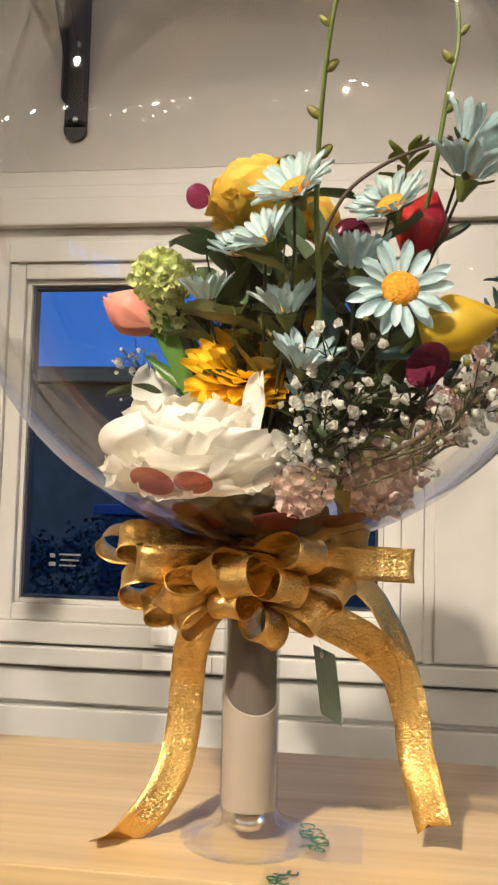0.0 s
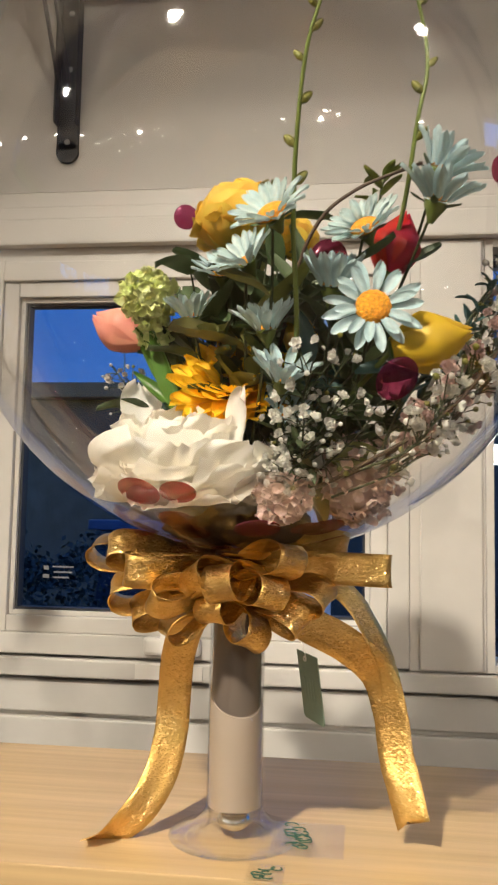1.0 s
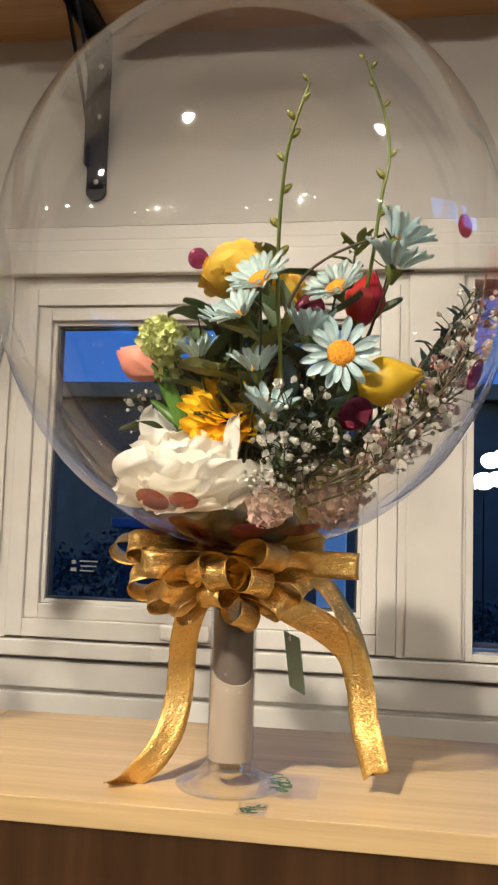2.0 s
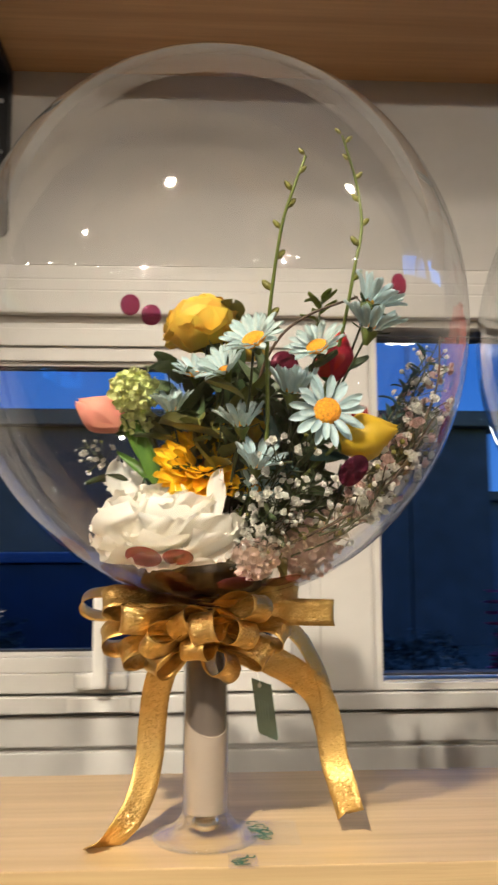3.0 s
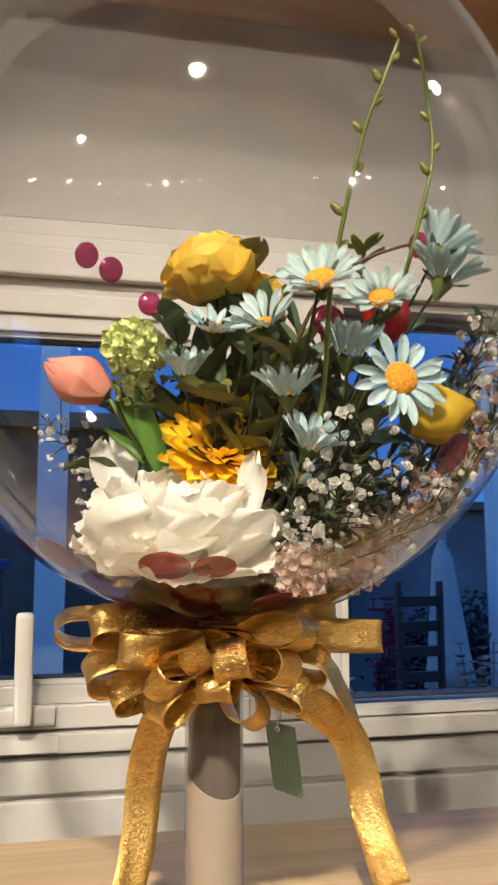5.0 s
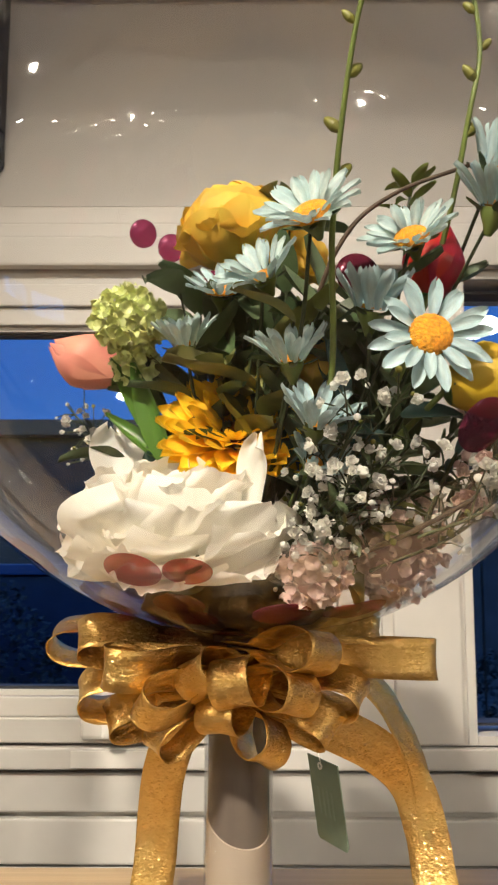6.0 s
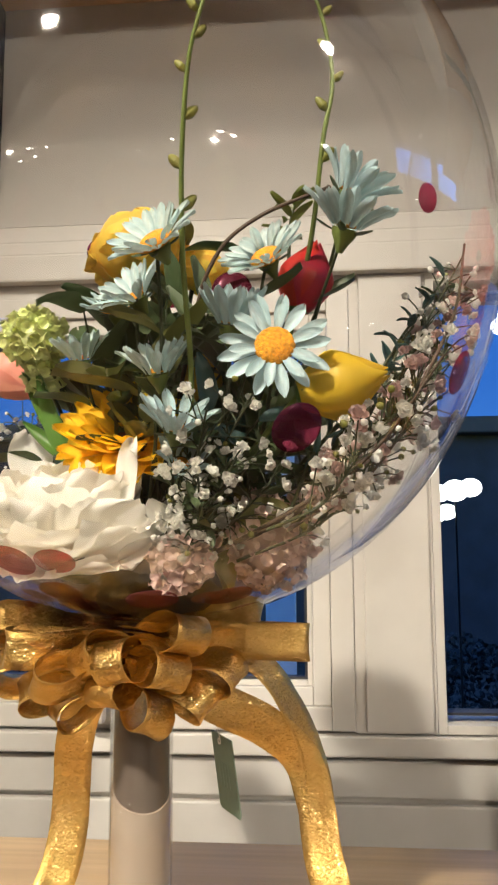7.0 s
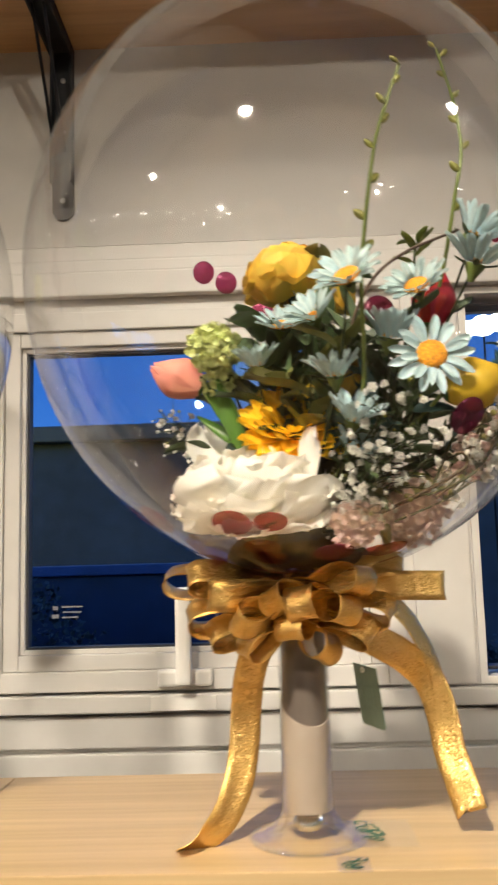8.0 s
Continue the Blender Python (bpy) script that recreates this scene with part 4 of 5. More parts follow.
def daisy(loc, way, size=1.0, tilt=8, tone="blue", count=13, through_points=(), seed=0, spin=0):
    """An artificial daisy; tilt: how far its petals are raised (a half-open one has 50 or more)."""
    rnd = random.Random(100 + seed)
    m = facing(loc, way, spin)
    label = {"blue": "pale blue artificial daisy", "white": "whitish blue artificial daisy"}[tone] + (" with an orange centre, open" if tilt < 35 else ", half open")
    t = thing("daisy", m, label, "flower", "daisies")
    many("petal", DAISY_MESH[tone], t, count, tilt, 0.008 * size, 5, rnd, size)
    many("petal", DAISY_MESH[tone], t, count - 3, tilt + 12, 0.007 * size, 6, rnd, size * 0.86, 0.0012, 13)
    ds = size if tilt < 35 else size * 0.55
    hang("disc", DAISY_DISC, t, Matrix.Diagonal((ds, ds, ds, 1)) @ pose(0, 0, 0.0012))
    cup = hang("calyx", CALYX, t, Matrix.Diagonal((size, size, size, 1)))
    for k in range(5):
        hang("sepal", SEPAL, cup, pose(0, 0, -0.003, 0, 0, 72 * k) @ pose(0.005, 0, 0, 0, -5, 0))
    stem_to(t, m, through_points, 0.0013)
    return t


daisy((0.096, -0.115, 1.361), (0.05, -0.93, 0.22), 1.0, 6, "blue", 13, [(0.08, -0.06, 1.31)], 1)
daisy((0.036, -0.143, 1.411), (-0.36, -0.68, 0.62), 0.90, 28, "white", 13, [(0.03, -0.10, 1.35)], 2)
daisy((0.091, -0.100, 1.416), (-0.32, -0.66, 0.62), 0.88, 27, "white", 13, [(0.07, -0.07, 1.34)], 3)
daisy((-0.010, -0.046, 1.404), (0.0, -0.5, 0.85), 0.82, 32, "blue", 12, [(0.0, -0.03, 1.33)], 4)
daisy((0.014, -0.095, 1.398), (-0.35, -0.55, 0.6), 0.85, 35, "white", 11, [(0.01, -0.06, 1.33)], 5)
daisy((0.028, -0.098, 1.352), (-0.1, -0.35, 0.92), 0.88, 50, "white", 11, [(0.02, -0.06, 1.30)], 6)
daisy((0.070, -0.095, 1.380), (0.1, -0.3, 0.95), 1.0, 58, "blue", 11, [(0.06, -0.08, 1.32)], 7)
daisy((-0.030, -0.055, 1.371), (-0.1, -0.35, 0.95), 0.82, 56, "white", 11, [(-0.02, -0.03, 1.32)], 8)
daisy((0.040, -0.106, 1.318), (0.15, -0.5, 0.8), 0.9, 48, "blue", 11, [(0.03, -0.06, 1.28)], 9)
daisy((0.136, -0.098, 1.434), (0.25, -0.25, 0.85), 1.05, 42, "blue", 13, [(0.11, -0.05, 1.38), (0.07, -0.03, 1.31)], 10)
daisy((0.138, -0.088, 1.458), (0.55, -0.1, 0.8), 1.05, 48, "blue", 12, [(0.11, -0.03, 1.38), (0.07, -0.02, 1.31)], 11)
daisy((0.040, -0.088, 1.300), (0.3, -0.75, 0.4), 0.75, 55, "blue", 10, [(0.03, -0.06, 1.27)], 12)

# white peony
BROAD = [data_from("peony_petal", *frilled(0.054, 0.064, 0.16, k, s), IVORY) for s, k in ((1, 0.16), (2, 0.28), (3, 0.05), (4, 0.22), (8, -0.10))]
INNER = [data_from("peony_petal", *frilled(0.037, 0.048, 0.22, k, s), IVORY) for s, k in ((5, 0.22), (6, 0.38), (7, 0.08), (9, 0.30))]


def peony():
    rnd = random.Random(24)
    m = facing((-0.031, -0.040, 1.250), (-0.20, -0.34, 0.92), 20)
    t = thing("peony", m, "large ivory white artificial peony with ruffled petals", "flower")
    for meshes, count, tilt, start, size, zed in ((BROAD, 8, 2, 0.020, 1.00, 0.000), (BROAD, 9, 13, 0.017, 1.02, 0.005), (BROAD, 9, 24, 0.014, 1.00, 0.009), (BROAD, 9, 35, 0.012, 0.94, 0.013), (INNER, 9, 46, 0.014, 1.02, 0.017), (INNER, 8, 54, 0.011, 0.92, 0.020), (INNER, 6, 60, 0.008, 0.74, 0.022), (INNER, 4, 64, 0.004, 0.58, 0.024)):
        many("petal", meshes, t, count, tilt, start, 9, rnd, size, zed, rnd.uniform(0, 60))
    hang("calyx", data_from("calyx", *lathe([(0.02, -0.002), (0.018, -0.01), (0.008, -0.018), (0.003, -0.024)], 16), LEAF), t)
    stem_to(t, m, [(-0.015, -0.03, 1.24)], 0.0022)
    return t


white_peony = peony()

# orange gerbera
RAY = [data_from("ray_petal", *petal(0.036, 0.0150, 0.20, c, 0.14, 0.55, 0.0, 9, 4, s, 0.0, 0.70, 0.04), ORANGE) for s, c in ((1, 0.05), (2, 0.14), (3, -0.06), (4, 0.20))]


def gerbera(loc, way, seed, rays, material_label, size=1.0, spin=0.0, points=()):
    rnd = random.Random(seed)
    m = facing(loc, way, spin)
    t = thing("gerbera", m, material_label, "flower")
    for count, tilt, start, s, zed in ((22, 2, 0.009, 0.98, -0.002), (22, 14, 0.009, 1.02, 0), (20, 27, 0.008, 0.95, 0.002), (16, 40, 0.007, 0.74, 0.004), (12, 50, 0.006, 0.52, 0.005)):
        many("petal", rays, t, count, tilt, start * size, 6, rnd, s * size, zed, rnd.uniform(0, 30))
    hang("disc", data_from("disc", *dome(0.011, 0.006), DARK_DISC), t, pose(0, 0, 0.004))
    hang("calyx", CALYX, t, Matrix.Diagonal((1.6, 1.6, 1.2, 1)))
    stem_to(t, m, points, 0.002)
    return t


gerbera((-0.002, -0.038, 1.319), (0.0, -0.76, 0.64), 31, RAY, "bright orange artificial gerbera with pointed petals", 1.05, 0, [(0.0, -0.03, 1.27)])


def tulip(loc, way, size, material, label, points, seed=0, leaf=True):
    m = facing(loc, way, seed * 37)
    t = thing("tulip", m, label, "flower", "tulips")
    outer = [data_from("tulip_petal", *wrap_petal(0.0185, 0.046, 165, 1.75, 0, seed + k, 12, 9, 0.25), material) for k in range(2)]
    inner = data_from("tulip_petal", *wrap_petal(0.0165, 0.047, 165, 1.8, 0, seed + 5, 12, 9, 0.25), material)
    S = Matrix.Diagonal((size, size, size, 1))
    for k in range(3):
        hang("petal", outer[k % 2], t, pose(0, 0, 0, 0, 0, 120 * k) @ S @ Matrix.Diagonal((1.0, 1.0, 0.97 + 0.03 * k, 1)))
        hang("petal", inner, t, pose(0, 0, 0, 0, 0, 120 * k + 60) @ S)
    hang("receptacle", data_from("receptacle", *dome(0.009 * size, 0.006), FRESH), t, pose(0, 0, 0.004, 180))
    stem_to(t, m, points, 0.0022, STEM)
    return t


tulip((-0.078, 0.006, 1.366), (-0.86, 0.1, 0.46), 1.08, PINK, "salmon pink artificial tulip, closed", [(-0.055, 0.0, 1.33)], 1)
tulip((0.108, -0.094, 1.338), (0.93, 0.05, 0.24), 1.12, YELLOW, "yellow artificial tulip, closed", [(0.08, -0.07, 1.31)], 2)
tulip((0.106, -0.058, 1.398), (0.28, 0.05, 0.95), 1.0, RED, "dark red artificial tulip, closed", [(0.08, -0.04, 1.34)], 3)
tulip((0.045, -0.04, 1.345), (0.1, -0.2, 0.95), 0.8, AMBER, "amber tulip bud among the leaves", [(0.03, -0.03, 1.30)], 4)


def ranunculus(loc, way, size, material, label, points, seed=0):
    rnd = random.Random(seed)
    m = facing(loc, way, 0)
    t = thing("ranunculus", m, label, "flower", "ranunculus")
    for ring_no, (n, r, low, high, fl) in enumerate(((7, 0.0335, -58, 18, 0.10), (7, 0.0320, -50, 38, 0.05), (6, 0.0305, -40, 58, 0.03), (5, 0.0290, -30, 76, 0.02), (4, 0.0275, -20, 90, 0.01))):
        mesh = [data_from("ranunculus_petal", *dome_petal(r, 520 / n, low, high, seed + ring_no * 3 + k, flare=fl), material) for k in range(2)]
        for k in range(n):
            hang("petal", mesh[k % 2], t, pose(0, 0, 0.001 * ring_no, rnd.uniform(-5, 5), rnd.uniform(-5, 5), 360 * k / n + 25 * ring_no) @ Matrix.Diagonal((size, size, size * rnd.uniform(0.95, 1.05), 1)))
    skirt = [data_from("skirt_petal", *frilled(0.036 * size, 0.040 * size, 0.20, c, seed + k, 12, 14), material) for k, c in ((0, 0.10), (1, 0.24), (2, 0.0))]
    for k in range(8):
        hang("petal", skirt[k % 3], t, pose(0, 0, 0.003, 0, 0, 45 * k + rnd.uniform(-6, 6)) @ pose(0.008 * size, 0, 0, 0, -rnd.uniform(-8, 26), 0))
    for k in range(5):
        hang("sepal", SEPAL, t, pose(0, 0, 0.002, 0, 0, 72 * k) @ pose(0.004, 0, -0.001, 0, 15, 0) @ Matrix.Diagonal((1.1, 1.1, 1, 1)))
    stem_to(t, m, points, 0.002)


ranunculus((0.000, -0.006, 1.442), (-0.30, -0.10, 0.95), 0.94, AMBER, "amber yellow artificial ranunculus with orange edges", [(0.0, 0.0, 1.38)], 3)
ranunculus((0.030, 0.010, 1.437), (0.5, -0.1, 0.85), 0.62, AMBER, "small amber ranunculus behind the daisies", [(0.02, 0.0, 1.36)], 9)


def pompon(loc, size, material, label, name, points, seed, count=58):
    """A round head of many four-petalled florets."""
    rnd = random.Random(seed)
    m = Matrix.Translation(loc)
    t = thing(name, m, label, "flower")
    meshes = []
    for s in range(3):
        lots = []
        for k in range(4):
            vs, fs = petal(0.0056, 0.0062, 0.2, 0.3, 0.8, 0.62, 0.0, 4, 4, s * 4 + k)
            R = pose(0, 0, 0, 0, -18, 0).to_3x3()
            Q = Matrix.Rotation(radians(90 * k + 8 * s), 3, "Z")
            lots.append(([Q @ (R @ Vector(v)) for v in vs], fs))
        meshes.append(data_from("floret", *joined(*lots), material))
    for i in range(count):
        z = 1 - 2 * (i + 0.5) / count
        a = i * 2.39996
        d = Vector((math.sqrt(1 - z * z) * math.cos(a), math.sqrt(1 - z * z) * math.sin(a), z))
        hang("floret", meshes[i % 3], t, facing(d * size * rnd.uniform(0.70, 1.02), d + Vector((rnd.gauss(0, 0.35), rnd.gauss(0, 0.35), rnd.gauss(0, 0.35))), rnd.uniform(0, 90)) @ Matrix.Diagonal((*[rnd.uniform(0.75, 1.2)] * 3, 1)))
    bm = bmesh.new()
    bmesh.ops.create_icosphere(bm, subdivisions=2, radius=size * 0.72)
    part("core", bm, material, t, smooth=True)
    stem_to(t, m, points, 0.0018)


pompon((-0.064, -0.044, 1.388), 0.0180, LIME, "lime green artificial hydrangea head", "hydrangea", [(-0.04, -0.02, 1.33)], 41, 84)
pompon((-0.062, -0.030, 1.366), 0.012, LIME, "small lime green hydrangea sprig", "hydrangea", [(-0.04, -0.02, 1.32)], 42, 22)
pompon((0.086, -0.045, 1.258), 0.030, BLUSH, "blush pink artificial carnation low in the balloon", "carnation", [(0.04, -0.02, 1.25)], 43, 130)
pompon((0.040, -0.085, 1.243), 0.016, BLUSH, "small blush pink blossom at the balloon's bottom", "carnation", [(0.02, -0.04, 1.24)], 44, 50)

# leaves
LEAVES = {}
for key, material, ln, wd in (("dark", LEAF, 0.050, 0.022), ("olive", OLIVE, 0.055, 0.030), ("blue", BLUE_LEAF, 0.036, 0.014), ("bright", BRIGHT_LEAF, 0.055, 0.026)):
    LEAVES[key] = [data_from("leaf", *petal(ln, wd, 0.22, c, 0.22, 0.45, 0.0, 8, 4, s), material) for s, c in ((1, -0.2), (2, 0.1), (3, -0.35))]


def leaf_stalk(name, label, root, tip, sort, count, seed, size=1.0):
    """A leafy stalk: leaves set along it, turned round it."""
    rnd = random.Random(seed)
    t = thing(name, Matrix.Translation(root), label, "foliage", "leafy stalks")
    root, tip = Vector(root), Vector(tip)
    mid = root.lerp(tip, 0.5) + Vector((rnd.uniform(-0.01, 0.01), rnd.uniform(-0.01, 0.01), 0.008))
    run = bend([Vector((0, 0, 0)), mid - root, tip - root], 8)
    hang("stalk", data_from("stalk", *tube(run, 0.0014, 0.0007), DARK_STEM), t)
    d = (tip - root).normalized()
    for i in range(count):
        q = run[int((0.35 + 0.65 * i / max(1, count - 1)) * (len(run) - 1))]
        a = i * 137.5 + rnd.uniform(-20, 20)
        s = size * rnd.uniform(0.75, 1.1)
        hang("leaf", rnd.choice(LEAVES[sort]), t, facing(q, d, a) @ pose(0, 0, 0, 0, -rnd.uniform(15, 55), 0) @ Matrix.Diagonal((s, s, s, 1)))
    return t


rnd = random.Random(77)
for i, (tip, sort, count, size) in enumerate((
    ((-0.035, -0.035, 1.408), "dark", 6, 1.0), ((-0.025, 0.0, 1.405), "dark", 6, 1.0), ((0.02, -0.03, 1.42), "dark", 7, 1.0), ((0.05, -0.05, 1.40), "dark", 7, 1.0),
    ((0.02, -0.055, 1.365), "olive", 6, 1.1), ((-0.02, -0.03, 1.36), "olive", 6, 1.1), ((0.06, -0.06, 1.36), "dark", 7, 1.0), ((0.08, -0.05, 1.34), "dark", 6, 0.9),
    ((0.06, 0.02, 1.38), "dark", 7, 1.0), ((0.0, 0.04, 1.40), "dark", 7, 1.0), ((-0.05, 0.03, 1.35), "dark", 6, 1.0), ((0.10, 0.0, 1.37), "dark", 6, 0.9),
    ((0.03, -0.09, 1.375), "olive", 5, 0.8), ((0.055, -0.085, 1.33), "blue", 7, 1.0), ((0.085, -0.09, 1.325), "blue", 6, 0.9), ((0.02, 0.0, 1.46), "olive", 5, 0.9),
    ((0.10, -0.03, 1.33), "dark", 6, 0.9), ((0.04, -0.06, 1.30), "dark", 7, 0.9), ((-0.07, 0.0, 1.31), "dark", 6, 0.9),
    ((-0.045, -0.01, 1.30), "blue", 6, 0.9), ((0.07, -0.07, 1.27), "olive", 6, 0.9))):
    kind_label = {"dark": "dark green artificial leaves on a stalk", "olive": "olive green artificial leaves on a stalk", "blue": "bluish green artificial leaves on a stalk"}[sort]
    leaf_stalk("leafy_stalk", kind_label, HEART + Vector((rnd.uniform(-0.02, 0.02), rnd.uniform(-0.02, 0.02), 0.0)), tip, sort, count, 200 + i, size)



def lay(base, tip, face):
    """A pose whose x axis runs from base to tip and whose z axis turns towards face."""
    base, x = Vector(base), (Vector(tip) - Vector(base)).normalized()
    z = Vector(face)
    z = (z - x * z.dot(x)).normalized()
    return Matrix.Translation(base) @ Matrix((x, z.cross(x), z)).transposed().to_4x4()


for base, tip, face, ln, wd, s in (((0.008, -0.082, 1.275), (0.014, -0.080, 1.312), (-0.6, -0.75, 0.1), 0.039, 0.021, 11), ((-0.068, -0.010, 1.285), (-0.082, 0.002, 1.334), (0.3, -0.9, 0.1), 0.050, 0.036, 12), ((-0.048, -0.070, 1.240), (-0.054, -0.104, 1.272), (0.0, 0.55, 0.85), 0.050, 0.088, 13), ((-0.006, -0.068, 1.242), (0.022, -0.096, 1.268), (-0.2, 0.5, 0.85), 0.046, 0.070, 14)):
    hang("petal", data_from("peony_petal", *petal(ln, wd, 0.2, 0.12, 0.14, 0.62, 0.0, 14, 16, s, 0.02, 0.45, 0.22), IVORY), white_peony, white_peony.matrix_basis.inverted() @ lay(base, tip, face))

big = thing("tulip_leaf", Matrix(), "broad fresh green tulip leaves standing upright", "foliage")
for base, tip, face, ln, wd, s in (((-0.040, -0.034, 1.302), (-0.058, -0.038, 1.364), (-0.5, -0.8, 0.2), 0.066, 0.0165, 2), ((-0.040, -0.030, 1.310), (-0.078, -0.024, 1.372), (-0.2, -0.9, 0.3), 0.070, 0.013, 4), ((-0.030, -0.030, 1.300), (-0.088, -0.010, 1.340), (0.1, -0.8, 0.5), 0.065, 0.012, 6)):
    hang("blade", data_from("blade", *petal(ln, wd, 0.30, 0.05, 0.1, 0.45, 0, 10, 5, s), FRESH), big, lay(base, tip, face))
for i, (tip, sort, count, size) in enumerate((((0.045, -0.075, 1.385), "dark", 7, 0.85), ((0.010, -0.050, 1.388), "dark", 7, 0.9), ((0.075, -0.075, 1.395), "dark", 6, 0.8), ((0.030, -0.040, 1.445), "dark", 6, 0.8), ((-0.010, -0.050, 1.355), "dark", 7, 0.9), ((0.11, -0.06, 1.40), "dark", 6, 0.8))):
    leaf_stalk("leafy_stalk", "dark green artificial leaves on a stalk", HEART + Vector((0.006 * i - 0.015, -0.01, 0.0)), tip, sort, count, 260 + i, size)

for i, tip in enumerate(((0.062, -0.035, 1.345), (0.075, -0.045, 1.33), (0.085, -0.035, 1.355), (0.08, -0.05, 1.315), (0.085, -0.06, 1.305), (0.09, -0.055, 1.345), (0.055, -0.03, 1.385), (0.075, -0.02, 1.40))):
    leaf_stalk("leafy_stalk", "dark green artificial leaves on a stalk", HEART + Vector((0.03 + 0.003 * i, -0.005, 0.004)), tip, "dark", 7, 580 + i, 0.85)
rnd = random.Random(78)
for i in range(12):
    a = rnd.uniform(-0.03, 0.10)
    leaf_stalk("leafy_stalk", "dark green artificial leaves on a stalk", HEART + Vector((rnd.uniform(-0.015, 0.015), rnd.uniform(-0.01, 0.02), 0.0)), (a, rnd.uniform(-0.05, 0.03), rnd.uniform(1.33, 1.41)), "dark", 7, 540 + i, 1.05)
for i, tip in enumerate(((0.060, -0.115, 1.320), (0.072, -0.105, 1.300), (0.050, -0.105, 1.280), (0.090, -0.100, 1.310), (0.058, -0.10, 1.262), (0.135, -0.08, 1.300), (0.165, -0.08, 1.330), (0.190, -0.055, 1.375), (0.203, -0.025, 1.420))):
    leaf_stalk("leafy_stalk", "fine dark green needle leaves on a stalk", HEART + Vector((0.02 + 0.010 * max(0, i - 4), -0.02, 0.004 + 0.004 * max(0, i - 4))), tip, "dark", 16, 280 + i, 0.26)

leaf_stalk("leafy_stalk", "olive green leaf cluster on a stalk by the blue daisies", Vector((0.100, -0.030, 1.430)), (0.106, -0.036, 1.478), "bright", 9, 610, 0.36)

# slim flowering stems with buds
BUDS = []
for s in range(2):
    vs, fs = dome(0.0034, 0.0085, 10, 6)
    v2, f2 = lathe([(0.0034, 0), (0.0022, -0.003), (0.0008, -0.005)], 10)
    BUDS.append(data_from("bud", *joined((vs, fs), (v2, f2)), BUD))


def sprig(points, seed, buds):
    rnd = random.Random(seed)
    m = Matrix.Translation(points[0])
    t = thing("orchid_sprig", m, "slim olive green stem with small closed buds", "foliage", "orchid sprigs")
    run = [q - Vector(points[0]) for q in bend(points, 10)]
    hang("stem", data_from("stem", *tube(run, 0.0019, 0.0010, 7), STEM), t)
    for i in range(buds):
        u = 0.40 + 0.6 * i / (buds - 1)
        q = run[int(u * (len(run) - 1))]
        side = (-1) ** i
        s = (1.1 - 0.6 * u) * rnd.uniform(0.9, 1.15)
        d = Vector((side * 0.8, rnd.uniform(-0.4, 0.4), 0.9))
        hang("bud", BUDS[i % 2], t, facing(q + d.normalized() * 0.004, d, 0) @ Matrix.Diagonal((s, s, s, 1)))


sprig([HEART, (0.045, -0.09, 1.32), (0.047, -0.128, 1.41), (0.050, -0.150, 1.455), (0.056, -0.168, 1.496), (0.064, -0.177, 1.521), (0.073, -0.180, 1.545)], 5, 8)
sprig([HEART, (0.08, -0.04, 1.33), (0.112, -0.07, 1.42), (0.124, -0.098, 1.488), (0.130, -0.10, 1.522), (0.126, -0.104, 1.555), (0.116, -0.116, 1.580), (0.111, -0.121, 1.592)], 6, 8)
arc = thing("bent_twig", Matrix.Translation((0.04, -0.06, 1.38)), "thin brown stem bending to the blue daisies", "foliage")
hang("stem", data_from("stem", *tube(bend([(-0.03, 0.04, -0.13), (0.0, 0.0, 0.0), (0.018, -0.02, 0.045), (0.045, -0.025, 0.068), (0.088, -0.025, 0.085)]), 0.0015, 0.0011), TWIG), arc)

# baby's breath
PUFF = []
for s, material in ((1, BREATH), (2, BREATH), (3, ROSY)):
    lots = []
    for k in range(11):
        vs, fs = petal(0.0040, 0.0040, 0.30, 0.25, 0.3, 0.62, 0.0, 3, 3, s * 11 + k, 0.0, 0.5)
        Q = Matrix.Rotation(radians(137.5 * k), 3, "Z") @ Matrix.Rotation(radians(8 - 7.0 * k), 3, "Y")
        lots.append(([Q @ Vector(v) for v in vs], fs))
    PUFF.append(data_from("puff", *joined(*lots), material))
BEAD = []
for material in (BREATH, BUD):
    BEAD.append(data_from("bead", *joined(dome(0.0016, 0.002, 8, 3), lathe([(0.0016, 0), (0.0005, -0.0015)], 8)), material))


